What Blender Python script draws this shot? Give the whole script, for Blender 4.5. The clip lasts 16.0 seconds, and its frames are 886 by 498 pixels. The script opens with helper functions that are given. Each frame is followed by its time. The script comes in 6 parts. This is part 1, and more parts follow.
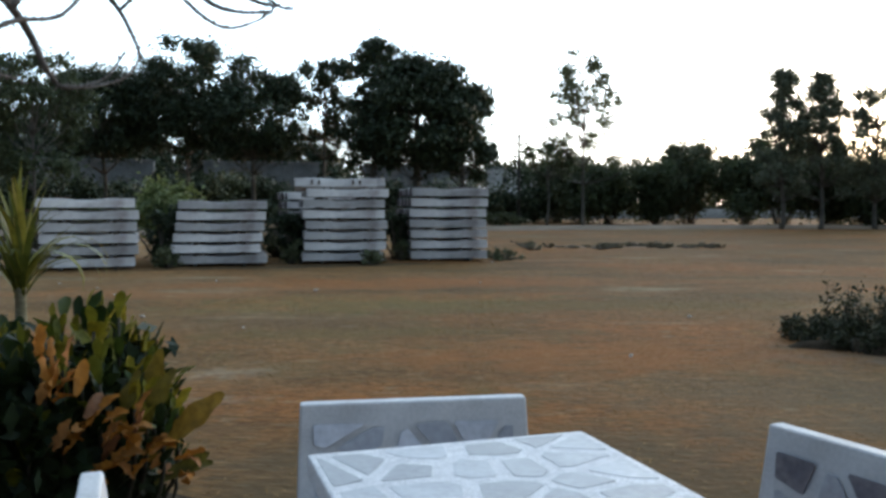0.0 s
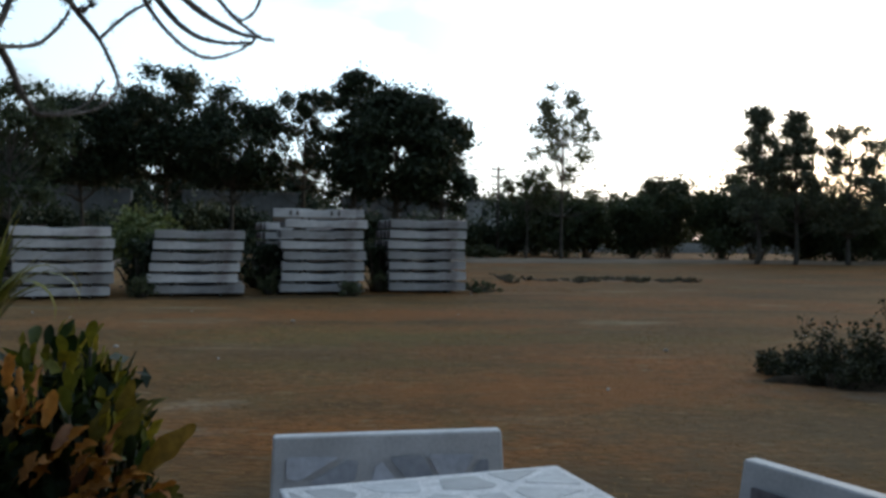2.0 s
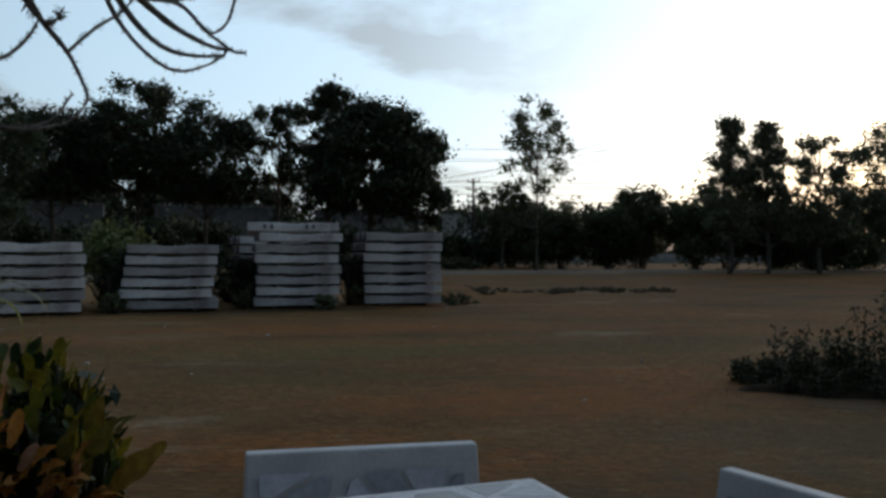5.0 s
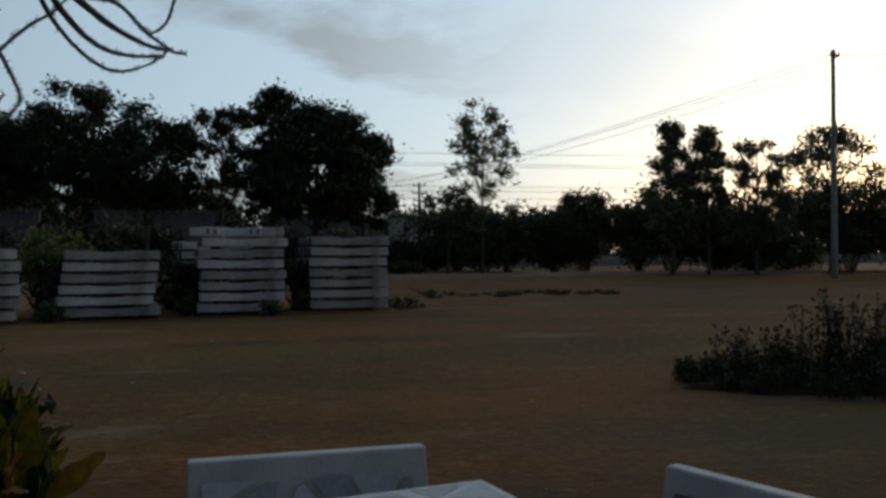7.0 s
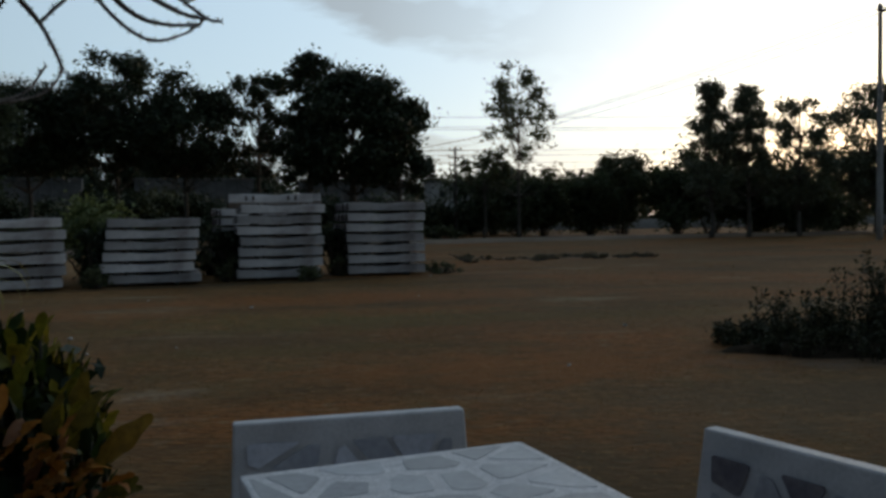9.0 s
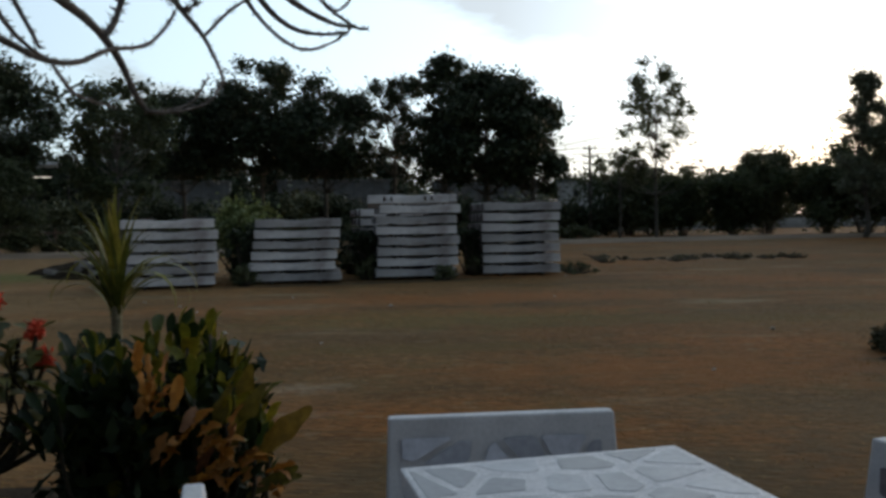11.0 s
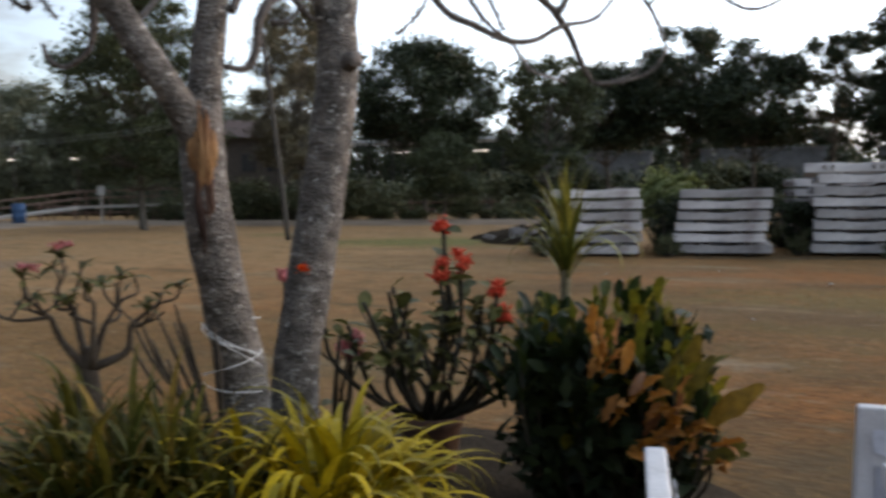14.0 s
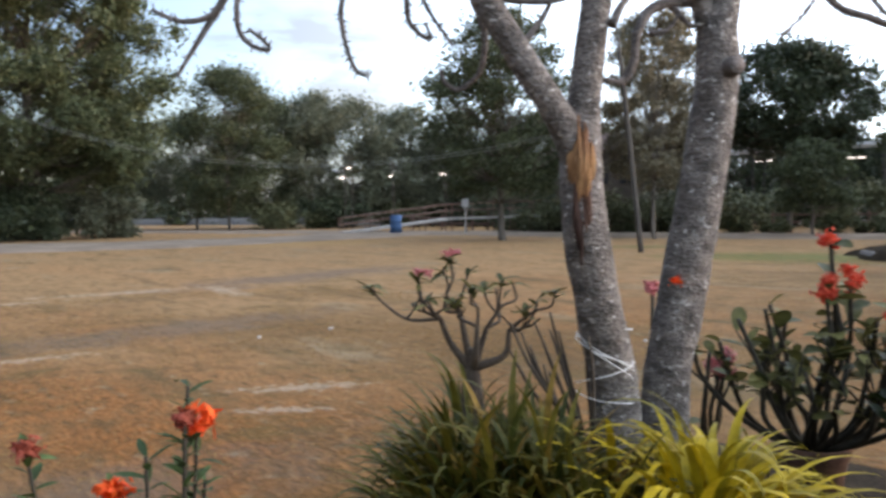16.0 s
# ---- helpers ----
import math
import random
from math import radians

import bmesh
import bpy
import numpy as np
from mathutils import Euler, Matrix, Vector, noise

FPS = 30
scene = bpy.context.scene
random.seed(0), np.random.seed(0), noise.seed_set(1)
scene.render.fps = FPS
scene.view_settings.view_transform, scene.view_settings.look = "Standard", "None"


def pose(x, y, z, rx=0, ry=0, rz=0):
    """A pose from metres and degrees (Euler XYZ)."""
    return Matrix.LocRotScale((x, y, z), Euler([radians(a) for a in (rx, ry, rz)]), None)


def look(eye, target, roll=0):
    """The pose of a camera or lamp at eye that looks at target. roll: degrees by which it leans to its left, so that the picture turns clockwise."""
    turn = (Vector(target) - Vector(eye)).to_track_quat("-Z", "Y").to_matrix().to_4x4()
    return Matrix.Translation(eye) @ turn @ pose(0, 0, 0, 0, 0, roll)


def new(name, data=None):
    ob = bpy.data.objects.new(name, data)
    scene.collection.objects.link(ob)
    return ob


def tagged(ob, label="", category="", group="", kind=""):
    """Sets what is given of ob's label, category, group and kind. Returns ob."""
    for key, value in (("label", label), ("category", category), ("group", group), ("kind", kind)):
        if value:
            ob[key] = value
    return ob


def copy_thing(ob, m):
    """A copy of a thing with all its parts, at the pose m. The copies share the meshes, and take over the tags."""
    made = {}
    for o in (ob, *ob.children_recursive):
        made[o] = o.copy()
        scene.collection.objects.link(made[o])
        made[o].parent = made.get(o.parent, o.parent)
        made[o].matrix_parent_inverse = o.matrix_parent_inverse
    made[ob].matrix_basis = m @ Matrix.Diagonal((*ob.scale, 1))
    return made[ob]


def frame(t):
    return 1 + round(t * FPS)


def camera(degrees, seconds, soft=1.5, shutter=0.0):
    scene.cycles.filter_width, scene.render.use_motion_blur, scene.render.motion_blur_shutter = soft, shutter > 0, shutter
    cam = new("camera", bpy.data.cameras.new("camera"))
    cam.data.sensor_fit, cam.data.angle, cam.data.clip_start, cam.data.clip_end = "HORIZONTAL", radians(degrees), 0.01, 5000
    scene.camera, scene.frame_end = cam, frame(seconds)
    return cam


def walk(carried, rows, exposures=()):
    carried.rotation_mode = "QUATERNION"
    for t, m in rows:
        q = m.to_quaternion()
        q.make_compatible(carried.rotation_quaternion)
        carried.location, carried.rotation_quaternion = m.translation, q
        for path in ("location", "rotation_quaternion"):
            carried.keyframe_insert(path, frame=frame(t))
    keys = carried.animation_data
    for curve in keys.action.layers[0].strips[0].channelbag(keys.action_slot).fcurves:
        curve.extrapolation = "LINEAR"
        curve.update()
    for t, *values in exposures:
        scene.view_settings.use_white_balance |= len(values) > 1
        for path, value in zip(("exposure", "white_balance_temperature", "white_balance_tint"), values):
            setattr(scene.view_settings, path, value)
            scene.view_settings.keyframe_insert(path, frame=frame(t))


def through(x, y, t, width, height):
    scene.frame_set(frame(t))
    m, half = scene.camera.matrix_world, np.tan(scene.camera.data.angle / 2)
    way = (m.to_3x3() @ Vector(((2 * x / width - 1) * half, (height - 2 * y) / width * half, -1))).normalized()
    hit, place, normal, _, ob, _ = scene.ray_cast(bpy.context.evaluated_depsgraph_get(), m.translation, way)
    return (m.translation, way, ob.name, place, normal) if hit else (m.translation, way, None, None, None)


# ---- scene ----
cam = camera(54.7, 16.0, soft=3.1, shutter=0.5)
PATH = [
    (0, (0.028, 0.115, 1.402), (0.019, 2.113, 1.301), 0.1),
    (0.5, (0.032, 0.115, 1.401), (0.05, 2.114, 1.325), 0.6),
    (1, (0.034, 0.108, 1.402), (0.065, 2.107, 1.348), 0.7),
    (1.5, (0.036, 0.111, 1.403), (0.076, 2.11, 1.361), 0.9),
    (2, (0.035, 0.117, 1.402), (0.075, 2.117, 1.376), 0.7),
    (2.5, (0.034, 0.118, 1.401), (0.062, 2.117, 1.395), 0.9),
    (3, (0.045, 0.122, 1.402), (0.131, 2.12, 1.391), 0.3),
    (3.5, (0.043, 0.122, 1.404), (0.121, 2.12, 1.395), 0.4),
    (3.7, (0.045, 0.127, 1.403), (0.12, 2.125, 1.407), 0.5),
    (5.8, (0.043, 0.143, 1.397), (0.184, 2.138, 1.4), -0.3),
    (6, (0.046, 0.167, 1.39), (0.215, 2.16, 1.41), -0.2),
    (6.5, (0.051, 0.16, 1.393), (0.28, 2.147, 1.431), -0.4),
    (7, (0.045, 0.163, 1.389), (0.266, 2.151, 1.402), -0.3),
    (7.5, (0.043, 0.161, 1.388), (0.284, 2.147, 1.369), -0.7),
    (8, (0.044, 0.167, 1.39), (0.265, 2.154, 1.359), -0.6),
    (10.3, (0.006, 0.11, 1.396), (-0.038, 2.107, 1.29), -1.5),
    (10.5, (-0.005, 0.109, 1.399), (-0.084, 2.105, 1.31), -1.5),
    (11, (-0.019, 0.102, 1.4), (-0.192, 2.093, 1.335), -1.0),
    (11.5, (-0.033, 0.111, 1.398), (-0.286, 2.094, 1.347), -0.8),
    (12, (-0.051, 0.105, 1.398), (-0.447, 2.064, 1.347), -0.8),
    (12.5, (-0.075, 0.092, 1.402), (-0.627, 2.015, 1.38), -1.3),
    (13, (-0.081, 0.079, 1.402), (-0.778, 1.953, 1.364), -1.1),
    (13.5, (-0.105, 0.083, 1.398), (-0.94, 1.898, 1.308), -0.7),
    (14, (-0.137, 0.064, 1.395), (-1.209, 1.749, 1.275), -0.7),
    (14.5, (-0.146, 0.043, 1.396), (-1.407, 1.593, 1.305), -0.7),
    (15, (-0.155, 0.017, 1.396), (-1.587, 1.411, 1.315), -0.9),
    (15.5, (-0.181, 0.007, 1.394), (-1.738, 1.26, 1.312), -0.7),
    (16, (-0.204, 0.0, 1.394), (-1.852, 1.13, 1.312), -0.7),
]
walk(cam, [(t, look(eye, target, roll)) for t, eye, target, roll in PATH],
     [(0.0, 2.0, 8000, 17), (1.5, 1.35, 8000, 17), (3.5, 0.75, 8000, 17), (6.0, -0.05, 8200, 17), (7.0, -0.22, 8300, 17), (8.2, -0.2, 8300, 17), (10.3, 0.65, 8500, 19), (11.0, 0.75, 8700, 20),
      (12.0, 1.0, 9000, 23), (12.5, 1.1, 9200, 24), (13.5, 1.25, 9400, 28), (14.0, 2.0, 9200, 29), (14.5, 2.45, 8800, 27), (15.0, 2.5, 8700, 28), (16.0, 2.75, 8650, 30)])


# ---- world and light ----
SUN_AZ, SUN_EL = 36.0, 6.0
world = bpy.data.worlds.new("world")
scene.world = world
world.use_nodes = True
wn, wl = world.node_tree.nodes, world.node_tree.links
wn.clear()


def wnode(kind, **values):
    n = wn.new(kind)
    for key, value in values.items():
        n.inputs[key].default_value = value
    return n


sky = wn.new("ShaderNodeTexSky")
sky.sky_type = "NISHITA"
sky.sun_disc = False
sky.sun_elevation, sky.sun_rotation = radians(SUN_EL), radians(SUN_AZ)
sky.air_density, sky.dust_density, sky.ozone_density = 1.0, 1.9, 3.5
# thin evening clouds, laid on a plane far overhead
coord = wn.new("ShaderNodeTexCoord")
split = wn.new("ShaderNodeSeparateXYZ")
wl.new(coord.outputs["Generated"], split.inputs[0])
lift = wn.new("ShaderNodeMath")
lift.operation = "ADD"
lift.inputs[1].default_value = 0.12
wl.new(split.outputs["Z"], lift.inputs[0])
over_x, over_y = wn.new("ShaderNodeMath"), wn.new("ShaderNodeMath")
for n, axis in ((over_x, "X"), (over_y, "Y")):
    n.operation = "DIVIDE"
    wl.new(split.outputs[axis], n.inputs[0])
    wl.new(lift.outputs[0], n.inputs[1])
plane = wn.new("ShaderNodeCombineXYZ")
wl.new(over_x.outputs[0], plane.inputs[0])
wl.new(over_y.outputs[0], plane.inputs[1])
plane.inputs[2].default_value = 3.7
drift = wn.new("ShaderNodeVectorMath")
drift.operation = "ADD"
drift.inputs[1].default_value = (0.95, 0.1, 0.0)
wl.new(plane.outputs[0], drift.inputs[0])
cloud = wnode("ShaderNodeTexNoise", Scale=0.85, Detail=7.0, Roughness=0.55, Distortion=0.25)
wl.new(drift.outputs[0], cloud.inputs["Vector"])
cover = wn.new("ShaderNodeValToRGB")
cover.color_ramp.elements[0].position, cover.color_ramp.elements[1].position = 0.52, 0.60
cover.color_ramp.elements[0].color, cover.color_ramp.elements[1].color = (0, 0, 0, 1), (0.65, 0.65, 0.65, 1)
wl.new(cloud.outputs["Fac"], cover.inputs[0])
# a high thin veil whitens the sky, brightest towards the low sun; lower grey clouds darken parts of it
toward = wn.new("ShaderNodeVectorMath")
toward.operation = "DOT_PRODUCT"
wl.new(coord.outputs["Generated"], toward.inputs[0])
toward.inputs[1].default_value = (math.sin(radians(SUN_AZ)), math.cos(radians(SUN_AZ)), 0.1)
glow = wn.new("ShaderNodeMapRange")
glow.interpolation_type = "SMOOTHSTEP"
glow.inputs["From Min"].default_value, glow.inputs["From Max"].default_value = -0.5, 1.0
glow.inputs["To Min"].default_value, glow.inputs["To Max"].default_value = 0.10, 1.75
wl.new(toward.outputs["Value"], glow.inputs["Value"])
lit = wn.new("ShaderNodeVectorMath")
lit.operation = "SCALE"
lit.inputs[0].default_value = (3.1, 5.0, 6.9)
wl.new(glow.outputs[0], lit.inputs["Scale"])
veil = wn.new("ShaderNodeMixRGB")
veil.inputs[0].default_value = 0.45
wl.new(sky.outputs[0], veil.inputs[1])
wl.new(lit.outputs[0], veil.inputs[2])
grey = wnode("ShaderNodeHueSaturation", Saturation=0.7, Value=0.42)
wl.new(veil.outputs[0], grey.inputs["Color"])
mixed = wn.new("ShaderNodeMixRGB")
thin = wn.new("ShaderNodeMapRange")
thin.inputs["From Min"].default_value, thin.inputs["From Max"].default_value = 0.80, 0.92
thin.inputs["To Min"].default_value, thin.inputs["To Max"].default_value = 1.0, 0.12
wl.new(toward.outputs["Value"], thin.inputs["Value"])
shade = wn.new("ShaderNodeMath")
shade.operation = "MULTIPLY"
wl.new(cover.outputs[0], shade.inputs[0])
wl.new(thin.outputs[0], shade.inputs[1])
wl.new(shade.outputs[0], mixed.inputs[0])
wl.new(veil.outputs[0], mixed.inputs[1])
wl.new(grey.outputs[0], mixed.inputs[2])
back = wnode("ShaderNodeBackground", Strength=0.15)
wl.new(mixed.outputs[0], back.inputs[0])
wl.new(back.outputs[0], wn.new("ShaderNodeOutputWorld").inputs[0])

sun_data = bpy.data.lights.new("sun", "SUN")
sun_data.energy, sun_data.angle, sun_data.color = 0.5, radians(12), (1.0, 0.86, 0.68)
sun = new("sun", sun_data)
_a, _e = radians(SUN_AZ), radians(SUN_EL)
sun.matrix_world = look((0, 0, 50), (-50 * math.sin(_a) * math.cos(_e), -50 * math.cos(_a) * math.cos(_e), 50 - 50 * math.sin(_e)))


# ---- materials ----
def mat(name, a, b=None, scale=6.0, rough=0.85, bump=0.15, fine=60.0, spread=0.25, per="", metal=0.0, c=None, c_scale=1.5, stretch=None, c_low=0.45, c_high=0.65, gloss=0.22):
    """Two colours mixed by coarse and fine noise, relief, and an own shade per object or per island."""
    m = bpy.data.materials.new(name)
    m.use_nodes = True
    nt = m.node_tree
    nodes, links = nt.nodes, nt.links
    bsdf = nodes["Principled BSDF"]
    bsdf.inputs["Roughness"].default_value = rough
    bsdf.inputs["Metallic"].default_value = metal
    bsdf.inputs["Specular IOR Level"].default_value = gloss
    b = b or tuple(0.6 * v for v in a)
    tex = nodes.new("ShaderNodeTexCoord")
    vec = tex.outputs["Object"]
    if stretch:
        mp = nodes.new("ShaderNodeMapping")
        mp.inputs["Scale"].default_value = stretch
        links.new(vec, mp.inputs[0])
        vec = mp.outputs[0]
    n1, n2 = nodes.new("ShaderNodeTexNoise"), nodes.new("ShaderNodeTexNoise")
    n1.inputs["Scale"].default_value, n1.inputs["Detail"].default_value = scale, 6
    n2.inputs["Scale"].default_value, n2.inputs["Detail"].default_value = fine, 4
    links.new(vec, n1.inputs["Vector"])
    links.new(vec, n2.inputs["Vector"])
    ramp = nodes.new("ShaderNodeValToRGB")
    ramp.color_ramp.elements[0].position, ramp.color_ramp.elements[1].position = 0.35, 0.65
    ramp.color_ramp.elements[0].color, ramp.color_ramp.elements[1].color = (*a, 1), (*b, 1)
    links.new(n1.outputs["Fac"], ramp.inputs[0])
    col = ramp.outputs[0]
    if c:
        n3 = nodes.new("ShaderNodeTexNoise")
        n3.inputs["Scale"].default_value, n3.inputs["Detail"].default_value = c_scale, 5
        links.new(vec, n3.inputs["Vector"])
        r3 = nodes.new("ShaderNodeValToRGB")
        r3.color_ramp.elements[0].position, r3.color_ramp.elements[1].position = c_low, c_high
        links.new(n3.outputs["Fac"], r3.inputs[0])
        mx = nodes.new("ShaderNodeMixRGB")
        links.new(r3.outputs[0], mx.inputs[0])
        links.new(col, mx.inputs[1])
        mx.inputs[2].default_value = (*c, 1)
        col = mx.outputs[0]
    grain = nodes.new("ShaderNodeMapRange")
    grain.inputs["To Min"].default_value, grain.inputs["To Max"].default_value = 1 - spread, 1 + spread
    grain.inputs["From Min"].default_value, grain.inputs["From Max"].default_value = 0.3, 0.7
    links.new(n2.outputs["Fac"], grain.inputs["Value"])
    value = grain.outputs[0]
    if per:
        rnd = nodes.new("ShaderNodeObjectInfo").outputs["Random"] if per == "object" else nodes.new("ShaderNodeNewGeometry").outputs["Random Per Island"]
        own = nodes.new("ShaderNodeMapRange")
        own.inputs["To Min"].default_value, own.inputs["To Max"].default_value = 0.65, 1.35
        links.new(rnd, own.inputs["Value"])
        mul = nodes.new("ShaderNodeMath")
        mul.operation = "MULTIPLY"
        links.new(value, mul.inputs[0])
        links.new(own.outputs[0], mul.inputs[1])
        value = mul.outputs[0]
    hsv = nodes.new("ShaderNodeHueSaturation")
    links.new(col, hsv.inputs["Color"])
    links.new(value, hsv.inputs["Value"])
    links.new(hsv.outputs[0], bsdf.inputs["Base Color"])
    if bump:
        bp = nodes.new("ShaderNodeBump")
        bp.inputs["Strength"].default_value, bp.inputs["Distance"].default_value = bump, 0.02
        links.new(n2.outputs["Fac"], bp.inputs["Height"])
        links.new(bp.outputs[0], bsdf.inputs["Normal"])
    return m


def leafy(name, a, b, per="island", tip=None, through=0.25, rough=0.6, gloss=0.22):
    """Leaves: a shade between two colours for each, a little light let through."""
    m = bpy.data.materials.new(name)
    m.use_nodes = True
    nodes, links = m.node_tree.nodes, m.node_tree.links
    bsdf = nodes["Principled BSDF"]
    bsdf.inputs["Roughness"].default_value = rough
    bsdf.inputs["Specular IOR Level"].default_value = gloss
    rnd = nodes.new("ShaderNodeObjectInfo").outputs["Random"] if per == "object" else nodes.new("ShaderNodeNewGeometry").outputs["Random Per Island"]
    ramp = nodes.new("ShaderNodeValToRGB")
    ramp.color_ramp.elements[0].color, ramp.color_ramp.elements[1].color = (*a, 1), (*b, 1)
    if tip:
        e = ramp.color_ramp.elements.new(0.8)
        e.color = (*b, 1)
        ramp.color_ramp.elements[2].color = (*tip, 1)
    links.new(rnd, ramp.inputs[0])
    tex = nodes.new("ShaderNodeTexCoord")
    nz = nodes.new("ShaderNodeTexNoise")
    nz.inputs["Scale"].default_value = 25
    links.new(tex.outputs["Object"], nz.inputs["Vector"])
    mr = nodes.new("ShaderNodeMapRange")
    mr.inputs["From Min"].default_value, mr.inputs["From Max"].default_value = 0.3, 0.7
    mr.inputs["To Min"].default_value, mr.inputs["To Max"].default_value = 0.7, 1.3
    links.new(nz.outputs["Fac"], mr.inputs["Value"])
    hsv = nodes.new("ShaderNodeHueSaturation")
    links.new(ramp.outputs[0], hsv.inputs["Color"])
    links.new(mr.outputs[0], hsv.inputs["Value"])
    links.new(hsv.outputs[0], bsdf.inputs["Base Color"])
    if through:
        tr = nodes.new("ShaderNodeBsdfTranslucent")
        links.new(hsv.outputs[0], tr.inputs["Color"])
        mix = nodes.new("ShaderNodeMixShader")
        mix.inputs[0].default_value = through
        links.new(bsdf.outputs[0], mix.inputs[1])
        links.new(tr.outputs[0], mix.inputs[2])
        links.new(mix.outputs[0], nodes["Material Output"].inputs["Surface"])
    return m


M_ground = mat("dry_grass_ground", (0.160, 0.076, 0.028), (0.088, 0.044, 0.017), scale=0.5, fine=22, spread=0.50, bump=0.8, c=(0.190, 0.068, 0.020), c_scale=0.22, stretch=(0.55, 1.3, 1), gloss=0.05, c_low=0.46, c_high=0.60)


def add_patches(m, colour, scale, low, high, stretch):
    """Bare patches with a shape of their own over a material's colour."""
    nodes, links = m.node_tree.nodes, m.node_tree.links
    bsdf = nodes["Principled BSDF"]
    was = bsdf.inputs["Base Color"].links[0].from_socket
    tex, mp, nz, ramp, mx = (nodes.new("ShaderNode" + k) for k in ("TexCoord", "Mapping", "TexNoise", "ValToRGB", "MixRGB"))
    mp.inputs["Scale"].default_value = stretch
    mp.inputs["Location"].default_value = (3.1, 7.7, 0)
    nz.inputs["Scale"].default_value, nz.inputs["Detail"].default_value = scale, 7
    ramp.color_ramp.elements[0].position, ramp.color_ramp.elements[1].position = low, high
    links.new(tex.outputs["Object"], mp.inputs[0])
    links.new(mp.outputs[0], nz.inputs["Vector"])
    links.new(nz.outputs["Fac"], ramp.inputs[0])
    links.new(ramp.outputs[0], mx.inputs[0])
    links.new(was, mx.inputs[1])
    mx.inputs[2].default_value = (*colour, 1)
    links.new(mx.outputs[0], bsdf.inputs["Base Color"])


def add_side(m, colour, start, end):
    """The western field is drier and paler, with a ragged border."""
    nodes, links = m.node_tree.nodes, m.node_tree.links
    bsdf = nodes["Principled BSDF"]
    was = bsdf.inputs["Base Color"].links[0].from_socket
    tex, sep, nz, off, mr, mx = (nodes.new("ShaderNode" + k) for k in ("TexCoord", "SeparateXYZ", "TexNoise", "Math", "MapRange", "MixRGB"))
    nz.inputs["Scale"].default_value, nz.inputs["Detail"].default_value = 0.3, 8
    links.new(tex.outputs["Object"], sep.inputs[0])
    links.new(tex.outputs["Object"], nz.inputs["Vector"])
    off.operation = "MULTIPLY_ADD"
    off.inputs[1].default_value = 26.0
    links.new(nz.outputs["Fac"], off.inputs[0])
    links.new(sep.outputs["X"], off.inputs[2])
    mr.inputs["From Min"].default_value, mr.inputs["From Max"].default_value = start + 13, end + 13
    mr.inputs["To Min"].default_value, mr.inputs["To Max"].default_value = 0.0, 0.75
    links.new(off.outputs[0], mr.inputs["Value"])
    links.new(mr.outputs[0], mx.inputs[0])
    links.new(was, mx.inputs[1])
    mx.inputs[2].default_value = (*colour, 1)
    links.new(mx.outputs[0], bsdf.inputs["Base Color"])


def add_spot(m, colour, x, y, turn, a, b, amount=0.8, ragged=1.4, scale=1.2):
    """One worn, grown-over or painted-shade spot with a ragged outline, at its place on the ground."""
    nodes, links = m.node_tree.nodes, m.node_tree.links
    bsdf = nodes["Principled BSDF"]
    was = bsdf.inputs["Base Color"].links[0].from_socket
    tex, mp, far, nz, add, mr, mx = (nodes.new("ShaderNode" + k) for k in ("TexCoord", "Mapping", "VectorMath", "TexNoise", "Math", "MapRange", "MixRGB"))
    mp.vector_type = "TEXTURE"
    mp.inputs["Location"].default_value = (x, y, 0)
    mp.inputs["Rotation"].default_value = (0, 0, radians(turn))
    mp.inputs["Scale"].default_value = (a, b, 100)
    far.operation = "LENGTH"
    nz.inputs["Scale"].default_value, nz.inputs["Detail"].default_value = scale, 8
    nz.inputs["Roughness"].default_value = 0.65
    links.new(tex.outputs["Object"], mp.inputs[0])
    links.new(tex.outputs["Object"], nz.inputs["Vector"])
    links.new(mp.outputs[0], far.inputs[0])
    add.operation = "MULTIPLY_ADD"
    add.inputs[1].default_value = ragged * 2
    links.new(nz.outputs["Fac"], add.inputs[0])
    links.new(far.outputs["Value"], add.inputs[2])
    mr.inputs["From Min"].default_value, mr.inputs["From Max"].default_value = ragged + 1.0, ragged + 0.35
    mr.inputs["To Min"].default_value, mr.inputs["To Max"].default_value = 0.0, amount
    links.new(add.outputs[0], mr.inputs["Value"])
    links.new(mr.outputs[0], mx.inputs[0])
    links.new(was, mx.inputs[1])
    mx.inputs[2].default_value = (*colour, 1)
    links.new(mx.outputs[0], bsdf.inputs["Base Color"])


add_side(M_ground, (0.30, 0.168, 0.083), -2.0, -16.0)
add_patches(M_ground, (0.22, 0.155, 0.095), 0.5, 0.60, 0.72, (0.5, 1.4, 1))
add_patches(M_ground, (0.075, 0.055, 0.026), 0.7, 0.58, 0.75, (0.35, 1.6, 1))
add_patches(M_ground, (0.115, 0.062, 0.025), 3.2, 0.50, 0.85, (0.6, 1.3, 1))
add_patches(M_ground, (0.24, 0.17, 0.10), 5.5, 0.60, 0.80, (0.7, 1.2, 1))
add_patches(M_ground, (0.11, 0.070, 0.027), 1.6, 0.54, 0.80, (1.3, 0.6, 1))
PALE_DIRT, MUD, GREENING = (0.46, 0.38, 0.29), (0.125, 0.088, 0.066), (0.085, 0.098, 0.028)
add_spot(M_ground, MUD, -18.5, 8.6, 112, 5.0, 1.5, 0.7, 1.2, 0.9)
add_spot(M_ground, MUD, -11.0, 3.2, 105, 3.6, 0.9, 0.55, 1.2, 1.4)
add_spot(M_ground, MUD, -4.6, 0.4, 100, 2.6, 0.7, 0.5, 1.2, 2.2)
